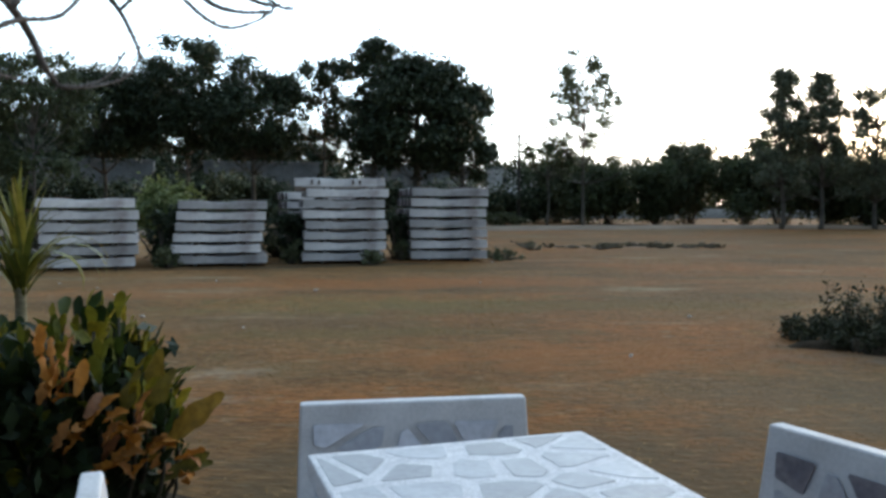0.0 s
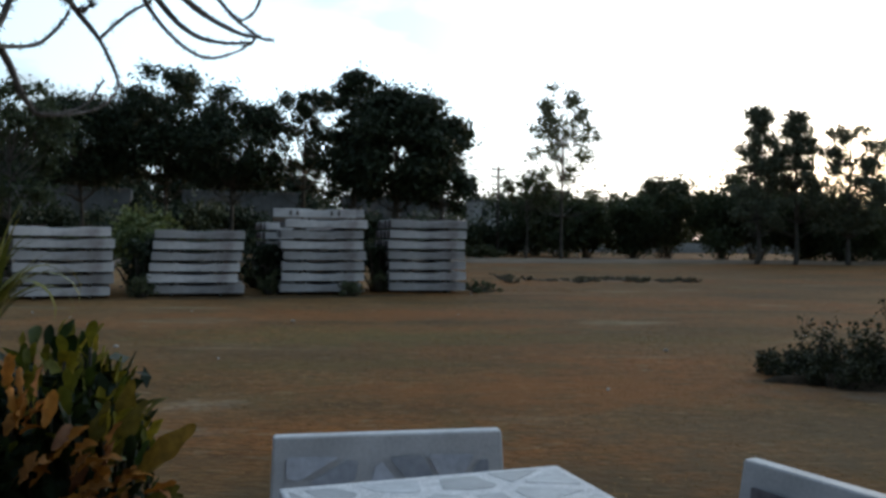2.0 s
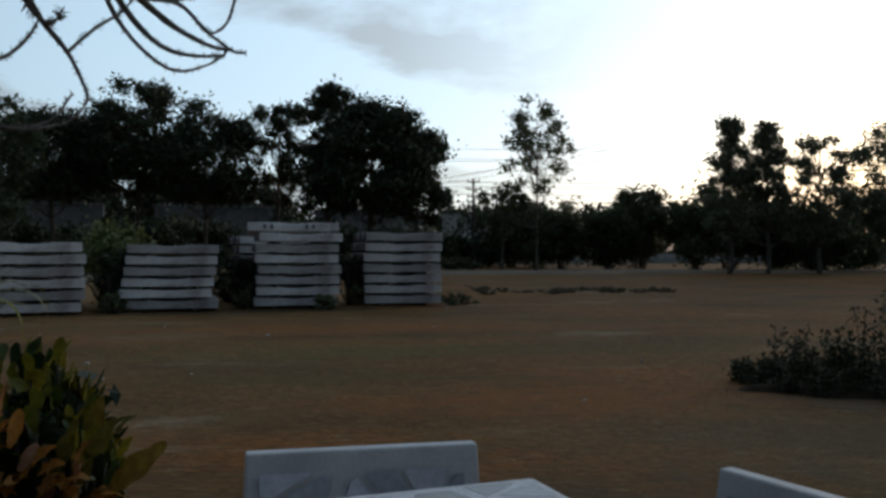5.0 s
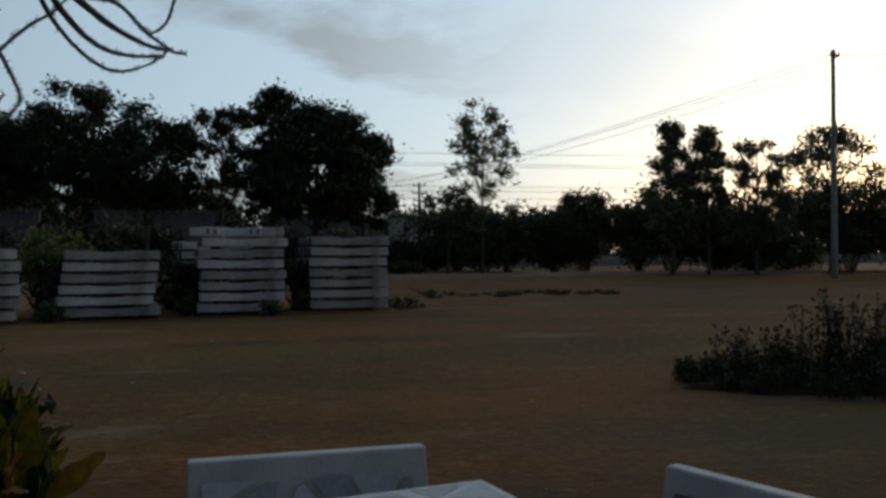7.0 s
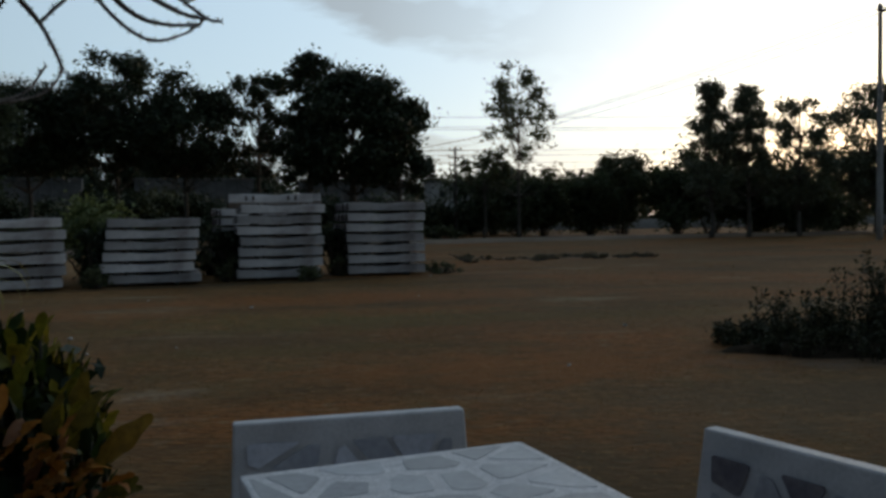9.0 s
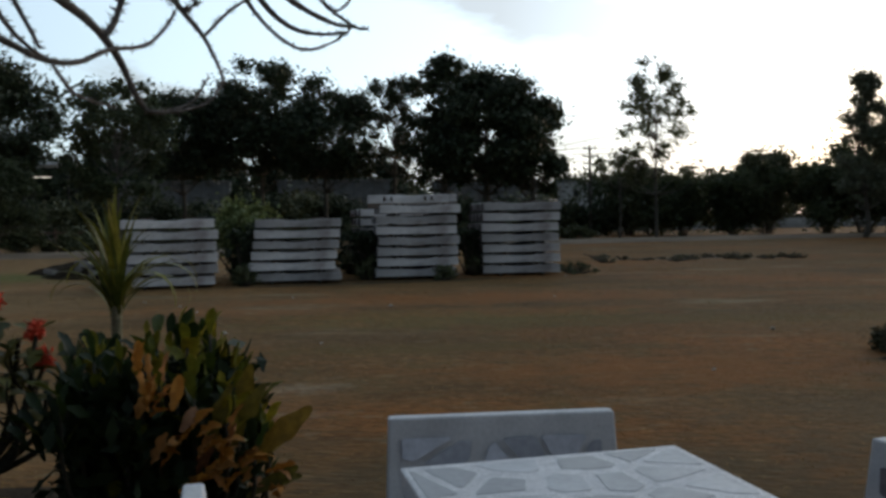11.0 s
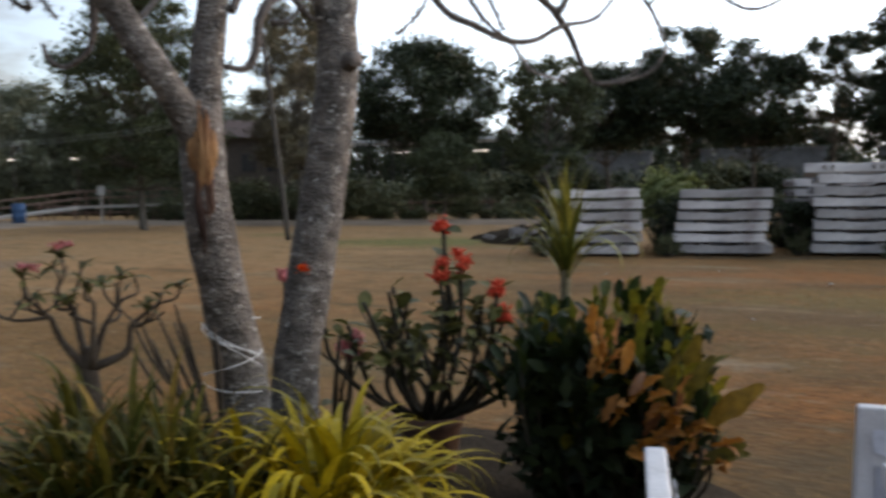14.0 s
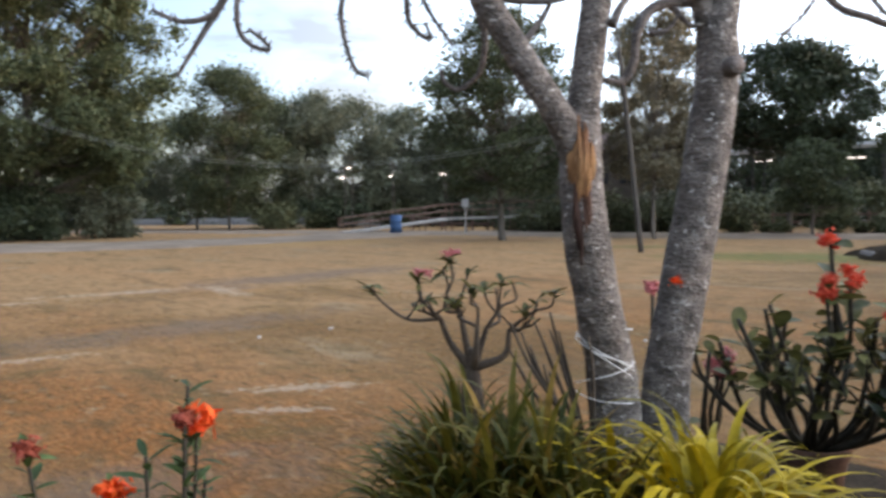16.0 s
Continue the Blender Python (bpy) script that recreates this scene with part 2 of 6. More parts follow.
add_spot(M_ground, PALE_DIRT, -15.7, 0.9, 102, 2.2, 0.30, 0.36, 1.9, 4.5)
add_spot(M_ground, PALE_DIRT, -17.0, 4.0, 96, 1.8, 0.28, 0.36, 1.9, 4.5)
add_spot(M_ground, PALE_DIRT, -16.0, 5.8, 175, 1.5, 0.30, 0.36, 1.9, 4.5)
add_spot(M_ground, PALE_DIRT, -6.65, 3.0, 65, 0.62, 0.17, 0.36, 1.9, 10.8)
add_spot(M_ground, PALE_DIRT, -6.0, 2.5, 60, 0.40, 0.12, 0.36, 1.9, 10.8)
add_spot(M_ground, PALE_DIRT, -9.6, 1.2, 95, 0.9, 0.2, 0.36, 1.9, 7.2)
add_spot(M_ground, GREENING, -15.5, 23.0, 118, 3.6, 4.6, 0.8, 1.0, 1.6)
add_spot(M_ground, GREENING, -24.0, 26.0, 118, 2.0, 2.2, 0.55, 1.0, 1.6)
add_spot(M_ground, GREENING, -1.2, 12.5, 8, 3.4, 1.6, 0.35, 1.2, 1.6)
add_spot(M_ground, (0.30, 0.165, 0.068), -40.0, 19.5, 118, 7.0, 5.0, 0.7, 1.0, 0.7)
add_spot(M_ground, MUD, 6.0, 30.0, 0, 3.6, 1.1, 0.7, 1.0, 1.6)
add_spot(M_ground, MUD, 5.4, 8.3, 0, 2.7, 1.0, 0.8, 0.9, 3.0)
add_spot(M_ground, (0.078, 0.050, 0.026), 1.2, 4.2, 4, 4.4, 2.0, 0.8, 1.0, 1.5)
add_spot(M_ground, (0.105, 0.068, 0.038), 4.5, 6.4, 0, 4.0, 1.4, 0.6, 1.0, 1.5)
# shadow and dark growth along the stacks' foot, painted into the ground
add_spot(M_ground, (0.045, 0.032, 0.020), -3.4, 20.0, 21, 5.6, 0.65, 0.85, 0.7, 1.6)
ORANGE, OLIVE = (0.215, 0.072, 0.019), (0.115, 0.072, 0.024)
add_spot(M_ground, ORANGE, -1.0, 15.5, 6, 6.5, 1.1, 0.7, 1.0, 1.2)
add_spot(M_ground, OLIVE, 2.0, 12.3, 4, 5.0, 0.8, 0.6, 1.0, 1.4)
add_spot(M_ground, ORANGE, 1.6, 8.2, 10, 3.0, 1.2, 0.7, 1.0, 1.8)
add_spot(M_ground, OLIVE, -1.0, 9.6, 8, 2.4, 0.5, 0.6, 1.0, 2.0)
add_spot(M_ground, PALE_DIRT, -1.85, 7.3, 20, 0.5, 0.28, 0.17, 1.6, 7.0)
add_spot(M_ground, PALE_DIRT, -1.7, 6.3, 10, 0.5, 0.16, 0.13, 1.6, 7.0)
add_patches(M_ground, (0.070, 0.043, 0.020), 6.0, 0.52, 0.82, (0.45, 1.5, 1))
add_patches(M_ground, (0.27, 0.155, 0.070), 11.0, 0.60, 0.86, (0.5, 1.4, 1))
M_road = mat("grey_asphalt", (0.215, 0.158, 0.118), (0.145, 0.108, 0.082), scale=0.4, fine=20, spread=0.2, bump=0.3, gloss=0.05, rough=1.0)
M_soil = mat("dark_soil", (0.028, 0.02, 0.014), (0.045, 0.032, 0.022), scale=4, fine=40, spread=0.4, bump=0.8, gloss=0.03, rough=1.0)
M_concrete = mat("pale_concrete", (0.47, 0.425, 0.405), (0.36, 0.32, 0.305), scale=2.5, fine=30, spread=0.12, bump=0.25, per="object", c=(0.23, 0.18, 0.17), c_scale=2.2, c_low=0.55, c_high=0.8, gloss=0.2)
# sleeper ends: shade put into a dark, rusty concrete colour
M_shaded_end = mat("shaded_rusty_concrete", (0.085, 0.055, 0.055), (0.05, 0.034, 0.034), scale=9, fine=40, spread=0.3, bump=0.4, gloss=0.1)
M_batten = mat("dark_timber", (0.05, 0.038, 0.028), (0.03, 0.023, 0.018), stretch=(1, 12, 12))
M_iron = mat("rusty_iron", (0.09, 0.05, 0.035), (0.05, 0.035, 0.03), scale=20)
M_terrazzo = mat("white_terrazzo", (0.52, 0.505, 0.515), (0.40, 0.39, 0.405), scale=30, fine=170, spread=0.3, bump=0.12, rough=0.5)
M_plaster = mat("white_cement", (0.48, 0.47, 0.475), (0.40, 0.39, 0.395), scale=6, fine=80, spread=0.08, bump=0.1, rough=0.6, c=(0.36, 0.345, 0.335), c_scale=3, c_low=0.6, c_high=0.8)
M_marble = mat("grey_marble", (0.285, 0.283, 0.30), (0.215, 0.213, 0.228), scale=9, fine=45, spread=0.15, bump=0.05, rough=0.35, per="object")
M_marble_pale = mat("pale_marble", (0.40, 0.41, 0.45), (0.33, 0.345, 0.385), scale=9, fine=45, spread=0.12, bump=0.05, rough=0.4, per="object")
M_marble_dark = mat("dark_marble", (0.13, 0.12, 0.14), (0.22, 0.19, 0.2), scale=14, fine=45, spread=0.2, bump=0.05, rough=0.4, per="object")
M_bark = mat("pale_bark", (0.180, 0.155, 0.138), (0.066, 0.057, 0.050), scale=11, fine=55, spread=0.35, bump=1.0, stretch=(1, 1, 1.6), c=(0.40, 0.38, 0.355), c_scale=26, c_low=0.60, c_high=0.70)
M_branch = mat("dark_branch_bark", (0.12, 0.10, 0.09), (0.07, 0.06, 0.055), scale=14, fine=60, spread=0.3, bump=0.7)
M_far_bark = mat("far_bark", (0.10, 0.085, 0.07), (0.06, 0.05, 0.04), scale=2, fine=12)
M_wood_raw = mat("torn_wood", (0.42, 0.23, 0.10), (0.22, 0.10, 0.045), scale=16, fine=70, spread=0.4, bump=0.9, stretch=(1, 1, 0.12), c=(0.16, 0.07, 0.035), c_scale=9)
M_leaf_dark = leafy("dark_foliage", (0.017, 0.026, 0.013), (0.038, 0.052, 0.024), through=0.15)
M_leaf_mid = leafy("mid_foliage", (0.033, 0.045, 0.022), (0.066, 0.080, 0.038), through=0.42)
# haze put into the leaf colour, lighter and greyer than the other greens
M_leaf_hazy = leafy("hazy_grey_green_foliage", (0.060, 0.070, 0.045), (0.125, 0.138, 0.090), through=0.35)
M_leaf_dry = leafy("thin_dry_foliage", (0.10, 0.085, 0.05), (0.16, 0.13, 0.08), through=0.25)
M_leaf_bush = leafy("scrub_foliage", (0.04, 0.05, 0.025), (0.10, 0.105, 0.05), through=0.15)


# ---- building blocks ----
def mesh_of(name, verts, faces, material, smooth=False):
    me = bpy.data.meshes.new(name)
    me.from_pydata([tuple(v) for v in verts], [], faces)
    me.materials.append(material)
    if smooth:
        me.polygons.foreach_set("use_smooth", [True] * len(me.polygons))
    return me


def bm_mesh(name, bm, material, smooth=False):
    me = bpy.data.meshes.new(name)
    bm.to_mesh(me)
    bm.free()
    me.materials.append(material)
    if smooth:
        me.polygons.foreach_set("use_smooth", [True] * len(me.polygons))
    return me


def child(name, data, parent, m=None, label=""):
    ob = new(name, data)
    ob.parent = parent
    if m is not None:
        ob.matrix_basis = m
    return tagged(ob, label) if label else ob


def part(name, bm, material, parent, label="", smooth=False):
    return child(name, bm_mesh(name, bm, material, smooth), parent, None, label)


def thing(name, m, label, category, group="", kind=""):
    ob = new(name)
    ob.empty_display_size = 0.1
    ob.matrix_basis = m
    return tagged(ob, label, category, group, kind)


def box(bm, cx, cy, cz, sx, sy, sz, bevel=0.0, m=None):
    r = bmesh.ops.create_cube(bm, size=1.0, matrix=(m or Matrix()) @ Matrix.LocRotScale((cx, cy, cz), None, (sx, sy, sz)))
    if bevel:
        edges = list({e for v in r["verts"] for e in v.link_edges})
        bmesh.ops.bevel(bm, geom=edges, offset=bevel, segments=2, affect="EDGES", profile=0.6)
    return bm


def tube_data(points, radii, sides=8, verts=None, faces=None, wobble=0.0, rng=None):
    """A tapered tube along a line of points, closed at its ends."""
    verts = [] if verts is None else verts
    faces = [] if faces is None else faces
    pts = [Vector(p) for p in points]
    base = len(verts)
    side = None
    for i, p in enumerate(pts):
        ahead = (pts[min(i + 1, len(pts) - 1)] - pts[max(i - 1, 0)]).normalized()
        if side is None:
            side = ahead.orthogonal().normalized()
        side = (side - ahead * side.dot(ahead)).normalized()
        other = ahead.cross(side)
        for k in range(sides):
            a = 2 * math.pi * k / sides
            r = radii[i] * (1 + (wobble * noise.noise(Vector((p.x * 9 + 3 * math.cos(a), p.y * 9 + 3 * math.sin(a), p.z * 7))) if wobble else 0))
            verts.append(p + side * (r * math.cos(a)) + other * (r * math.sin(a)))
    n = len(pts)
    for i in range(n - 1):
        for k in range(sides):
            k2 = (k + 1) % sides
            faces.append((base + i * sides + k, base + i * sides + k2, base + (i + 1) * sides + k2, base + (i + 1) * sides + k))
    faces.append(tuple(base + k for k in reversed(range(sides))))
    faces.append(tuple(base + (n - 1) * sides + k for k in range(sides)))
    return verts, faces


def spline(points, steps=6):
    """Points of a smooth curve through the given ones."""
    p = [Vector(q) for q in points]
    p = [2 * p[0] - p[1]] + p + [2 * p[-1] - p[-2]]
    out = []
    for i in range(1, len(p) - 2):
        for s in range(steps):
            t = s / steps
            out.append(0.5 * (2 * p[i] + (p[i + 1] - p[i - 1]) * t + (2 * p[i - 1] - 5 * p[i] + 4 * p[i + 1] - p[i + 2]) * t * t + (3 * p[i] - p[i - 1] - 3 * p[i + 1] + p[i + 2]) * t ** 3))
    return out + [p[-2]]


def leaf_cloud(centres, radii, count, size, rng, flat=0.75):
    """Many small pointed leaves spread through clumps."""
    centres, radii = np.array(centres, float), np.array(radii, float)
    weight = radii ** 2
    pick = rng.choice(len(centres), size=count, p=weight / weight.sum())
    d = rng.normal(size=(count, 3))
    d /= np.linalg.norm(d, axis=1)[:, None]
    r = np.minimum(1.7, np.abs(rng.normal(size=count)) * 0.45 + rng.uniform(0.1, 0.5, count))
    pos = centres[pick] + d * (radii[pick] * r)[:, None] * np.array([1, 1, flat])
    u = rng.normal(size=(count, 3))
    u /= np.linalg.norm(u, axis=1)[:, None]
    v = np.cross(u, d + 0.6 * rng.normal(size=(count, 3)))
    v /= np.linalg.norm(v, axis=1)[:, None] + 1e-9
    s = (size * rng.uniform(0.6, 1.4, count))[:, None]
    quad = np.stack([pos - u * s, pos + v * s * 0.42, pos + u * s, pos - v * s * 0.42], axis=1).reshape(-1, 3)
    return quad, np.arange(count * 4).reshape(-1, 4)


def leaf_mesh(name, centres, radii, count, size, rng, material, flat=0.75):
    quad, idx = leaf_cloud(centres, radii, count, size, rng, flat)
    me = bpy.data.meshes.new(name)
    me.from_pydata(quad.tolist(), [], idx.tolist())
    me.materials.append(material)
    return me


def tree(x, y, top, low, width, label, seed, leaves=5000, size=0.2, clumps=42, material=None, trunk=0.16, clump=0.17, lean=0.0, shape="round", group="trees beyond the road", name="tree", bark=None):
    """A tapered trunk with limbs and a crown of leaf clumps with gaps."""
    rng = np.random.default_rng(seed)
    t = thing(name, pose(x, y, 0), label, "tree", group)
    height = top - low
    centres, radii = [], []
    for i in range(clumps):
        h = rng.uniform(0.03, 0.97)
        if shape == "round":
            reach = math.sqrt(max(0.05, 1 - (2 * h - 0.9) ** 2 * 0.95))
        elif shape == "cone":
            reach = 1.05 * (1 - h) ** 0.7 + 0.12
        else:
            reach = 0.55 + 0.45 * math.sin(math.pi * min(1, h * 1.1))
        a = rng.uniform(0, 2 * math.pi)
        d = width / 2 * reach * rng.uniform(0.25, 1.0) ** 0.6
        rad = clump * width * rng.uniform(0.6, 1.15)
        h_mid = low + rad * 0.6 + h * max(0.1, height - rad * 1.25)
        centres.append((d * math.cos(a) + lean * h_mid, d * math.sin(a), h_mid))
        radii.append(rad)
    verts, faces = [], []
    mid = low + 0.35 * height
    stem = spline([(0, 0, -0.15), (lean * low * 0.5 + rng.normal() * 0.1, rng.normal() * 0.1, low * 0.6), (lean * mid, rng.normal() * 0.2, mid), (lean * top * 0.9, 0, low + 0.85 * height)], 4)
    tube_data(stem, [trunk * (1.25 - 1.05 * i / (len(stem) - 1)) for i in range(len(stem))], 8, verts, faces)
    child("trunk", mesh_of("trunk", verts, faces, bark or M_far_bark, True), t)
    verts, faces = [], []
    for c, r in zip(centres, radii):
        k = min(len(stem) - 2, 3 + int(rng.integers(0, max(1, len(stem) - 5))))
        while k > 3 and stem[k].z > c[2] * 0.8:
            k -= 1
        while k < len(stem) - 3 and stem[k].z < c[2] * 0.55:
            k += 1
        start, end = stem[k], Vector(c)
        bend = (start + end) / 2 + Vector((rng.normal() * 0.2, rng.normal() * 0.2, -0.08 * (end - start).length))
        tube_data(spline([start, bend, end], 3), [min(0.05, trunk * 0.28) * (1 - 0.13 * i) for i in range(7)], 5, verts, faces)
    child("branching", mesh_of("branching", verts, faces, bark or M_far_bark, True), t)
    child("crown", leaf_mesh("crown", centres, radii, leaves, size, rng, material or M_leaf_dark), t)
    return t


def bush(x, y, width, height, label, seed, leaves=1500, size=0.14, material=None, group="scrub along the road", z=0.0, clumps=16):
    rng = np.random.default_rng(seed)
    t = thing("bush", pose(x, y, z), label, "bush", group)
    centres = [(rng.normal() * width * 0.23, rng.normal() * width * 0.23, height * rng.uniform(0.15, 0.75)) for _ in range(clumps)]
    radii = [rng.uniform(0.6, 1.1) * min(width, height * 1.4) * 0.26 for _ in range(clumps)]
    verts, faces = [], []
    for c in centres:
        tube_data([(c[0] * 0.2, c[1] * 0.2, -0.05), (c[0] * 0.6, c[1] * 0.6, c[2] * 0.55), c], [0.03, 0.022, 0.01], 5, verts, faces)
    child("branching", mesh_of("branching", verts, faces, M_far_bark, True), t)
    child("crown", leaf_mesh("crown", centres, radii, leaves, size, rng, material or M_leaf_bush, 0.9), t)
    return t


# ---- ground and road ----
def ground_height(x, y):
    r = math.hypot(x, y)
    h = 0.035 * noise.noise(Vector((x * 0.35, y * 0.35, 0))) + 0.015 * noise.noise(Vector((x * 1.3, y * 1.3, 5)))
    return h * min(1.0, max(0.0, (r - 6) / 6)) * (1 if r < 120 else 0) - 0.02


verts, faces = [(0, 0, -0.02)], []
radii_ground = [0.5 * 1.055 ** i for i in range(165)] + [6000]
SEG = 180
for r in radii_ground:
    for k in range(SEG):
        a = 2 * math.pi * k / SEG
        px, py = r * math.cos(a), r * math.sin(a)
        verts.append((px, py, ground_height(px, py)))
for k in range(SEG):
    faces.append((0, 1 + k, 1 + (k + 1) % SEG))
for i in range(len(radii_ground) - 1):
    for k in range(SEG):
        k2 = (k + 1) % SEG
        faces.append((1 + i * SEG + k, 1 + (i + 1) * SEG + k, 1 + (i + 1) * SEG + k2, 1 + i * SEG + k2))
tagged(new("ground", mesh_of("ground", verts, faces, M_ground, True)), "dry tan and orange grass field with worn patches and painted shade by the sleepers", "ground", kind="structure")


def ribbon(name, line, width, z, material, label, category, depth=0.12, wav=0.0):
    """A strip of road along a line, with thickness and uneven edges."""
    pts = spline([(a, b, 0) for a, b in line], 10)
    widths = width if isinstance(width, list) else [width] * len(line)
    top, verts, faces = [], [], []
    for i, p in enumerate(pts):
        ahead = (pts[min(i + 1, len(pts) - 1)] - pts[max(i - 1, 0)]).normalized()
        side = Vector((-ahead.y, ahead.x, 0))
        f = i / (len(pts) - 1) * (len(widths) - 1)
        w = widths[int(f)] * (1 - f % 1) + widths[min(int(f) + 1, len(widths) - 1)] * (f % 1)
        for s, dz in ((-0.56, -depth), (-0.5, 0), (0, 0.04), (0.5, 0), (0.56, -depth)):
            q = p + side * w * s
            q += side * wav * noise.noise(Vector((q.x * 0.25, q.y * 0.25, s)))
            verts.append((q.x, q.y, z + dz))
    for i in range(len(pts) - 1):
        for k in range(4):
            faces.append((i * 5 + k, (i + 1) * 5 + k, (i + 1) * 5 + k + 1, i * 5 + k + 1))
    return tagged(new(name, mesh_of(name, verts, faces, material, True)), label, category, kind="structure")


ribbon("road", [(-190, -28), (-130, 1), (-98, 17), (-80, 25.5), (-66, 31), (-54, 35), (-40, 37.5), (-28, 40), (-12, 47), (4, 54), (16, 57.5), (34, 60), (90, 66)], 8.0, 0.06, M_road, "narrow grey asphalt road with dusty edges", "road", 0.16, 0.5)
ribbon("side_road", [(-42, -30), (-46, -8), (-46, 6), (-45.5, 13), (-48, 21), (-54, 33)], [13, 13, 13, 10, 8, 9], 0.05, M_road, "dusty grey side road joining the road", "road", 0.12, 0.8)

# unseen plain wall, added to close the yard and block light from behind
_bm = bmesh.new()
box(_bm, 0, 0, 1.75, 16, 0.25, 3.5, 0.01)
_wall = new("unseen_back_wall", bm_mesh("unseen_back_wall", _bm, mat("cream_blocker_wall", (0.34, 0.30, 0.24), (0.27, 0.235, 0.19), scale=1.5, fine=20, spread=0.12)))
_wall.matrix_basis = pose(1.6, -2.6, 0, 0, 0, 24)
tagged(_wall, "plain cream wall, unseen, added behind the table to block light", "wall", kind="structure")

# ---- stacks of concrete sleepers ----
def sleeper_mesh(seed):
    rng = random.Random(seed)
    verts, faces = [], []
    for x, h, w in ((-1.0, 0.205, 0.125), (-0.97, 0.215, 0.13), (-0.45, 0.215, 0.13), (-0.2, 0.186, 0.12), (0.0, 0.180, 0.115), (0.2, 0.186, 0.12), (0.42, 0.215, 0.13), (0.97, 0.215, 0.13), (1.0, 0.205, 0.125)):
        h += rng.uniform(-0.006, 0.006)
        e = 0.0 if abs(x) < 0.99 else 0.008
        verts += [(x, -w - 0.012 + e, e), (x, -w + 0.018, h - 0.012), (x, -w + 0.032, h), (x, w - 0.032, h), (x, w - 0.018, h - 0.012), (x, w + 0.012 - e, e)]
    for i in range(8):
        for k in range(6):
            k2 = (k + 1) % 6
            faces.append((i * 6 + k, i * 6 + k2, (i + 1) * 6 + k2, (i + 1) * 6 + k))
    faces += [tuple(range(5, -1, -1)), tuple(range(48, 54))]
    me = mesh_of("concrete_sleeper", verts, faces, M_concrete)
    # both end faces carry the painted shade
    me.materials.append(M_shaded_end)
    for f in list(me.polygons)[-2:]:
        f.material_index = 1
    bm = bmesh.new()
    bm.from_mesh(me)
    bmesh.ops.recalc_face_normals(bm, faces=bm.faces)
    bm.to_mesh(me)
    bm.free()
    return me


SLEEPERS = [sleeper_mesh(i) for i in range(5)]
_bm = bmesh.new()
box(_bm, 0, 0, 0.02, 0.05, 0.1, 0.05, 0.008)
CLIP = bm_mesh("rail_clip", _bm, M_iron)
_bm = bmesh.new()
box(_bm, 0, 0, 0.02, 0.075, 1.0, 0.04, 0.004)
BATTEN = bm_mesh("timber_batten", _bm, M_batten)


def stack(x, y, turn, layers, deep, pitch, seed, text, group, jut=0.05, skew=None, first=0):
    rng = random.Random(seed)
    base = pose(x, y, 0, 0, 0, turn)
    for layer in range(first, layers):
        z = 0.06 + layer * pitch
        off = (skew[layer] if skew else 0.0) + rng.uniform(-jut, jut)
        length = deep * 0.285
        for side in (-0.55, 0.55):
            ob = new("timber_batten", BATTEN)
            ob.matrix_basis = base @ pose(side, length / 2, z - 0.068) @ Matrix.Diagonal((1, length, 1.7, 1))
            tagged(ob, "dark timber batten between layers of concrete sleepers", "batten", group + ", battens")
        for k in range(deep):
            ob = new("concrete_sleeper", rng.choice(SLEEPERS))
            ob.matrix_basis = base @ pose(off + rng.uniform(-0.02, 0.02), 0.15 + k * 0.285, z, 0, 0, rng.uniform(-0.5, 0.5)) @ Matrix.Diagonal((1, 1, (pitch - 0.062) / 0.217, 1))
            tagged(ob, text, "sleeper", group)
            for side in (-0.585, -0.415, 0.415, 0.585):
                child("rail_clip", CLIP, ob, pose(side, 0, 0.212))


T_SLEEPER = "weathered pale concrete railway sleeper with waisted top, in a stack"
stack(-7.74, 18.6, 21, 6, 8, 0.258, 1, T_SLEEPER, "sleepers of the half-hidden stack")
stack(-5.22, 19.85, 15, 6, 8, 0.252, 2, T_SLEEPER, "sleepers of the low stack", 0.04, [0.05, -0.12, -0.05, 0.0, 0.02, 0.03])
stack(-2.46, 21.0, 12, 7, 8, 0.259, 3, T_SLEEPER, "sleepers of the tall middle stack", 0.05, [0, 0, 0.03, 0.08, -0.03, 0, 0.06])
for k, (dx, dy, roll) in enumerate(((-0.30, 0.25, 68), (-0.12, 0.62, 60), (-0.25, 1.0, 74))):
    ob = new("concrete_sleeper", SLEEPERS[k])
    ob.matrix_basis = pose(-2.42 + dx, 21.0 + dy, 0.06 + 7 * 0.259 - 0.02, 0, 0, 12) @ pose(0, 0, 0.03, roll, 0, 0)
    tagged(ob, "weathered concrete railway sleeper lying tilted on top of a stack", "sleeper", "sleepers of the tall middle stack")
    for side in (-0.585, -0.415, 0.415, 0.585):
        child("rail_clip", CLIP, ob, pose(side, 0, 0.212))
stack(-3.38, 23.6, 22, 7, 5, 0.252, 6, T_SLEEPER, "sleepers of the stack behind", 0.08)
stack(0.1, 21.95, 12, 7, 8, 0.265, 4, T_SLEEPER, "sleepers of the end stack", 0.03)

# ---- trees, scrub and distance ----
DARK = "dark green broad-crowned tree beyond the road"
tree(-32.2, 48.2, 12.3, 4.4, 11.0, "large round dense dark green tree beyond the road", 11, 26000, 0.17, 90, clump=0.15)
tree(-23.2, 57.8, 11.0, 4.2, 8.8, DARK, 12, 18000, 0.17, 70)
tree(-17.4, 57.6, 13.0, 4.0, 7.2, DARK, 13, 16000, 0.17, 60, shape="egg")
tree(-12.8, 56.6, 11.4, 4.0, 7.2, DARK, 14, 15000, 0.17, 60, shape="egg")
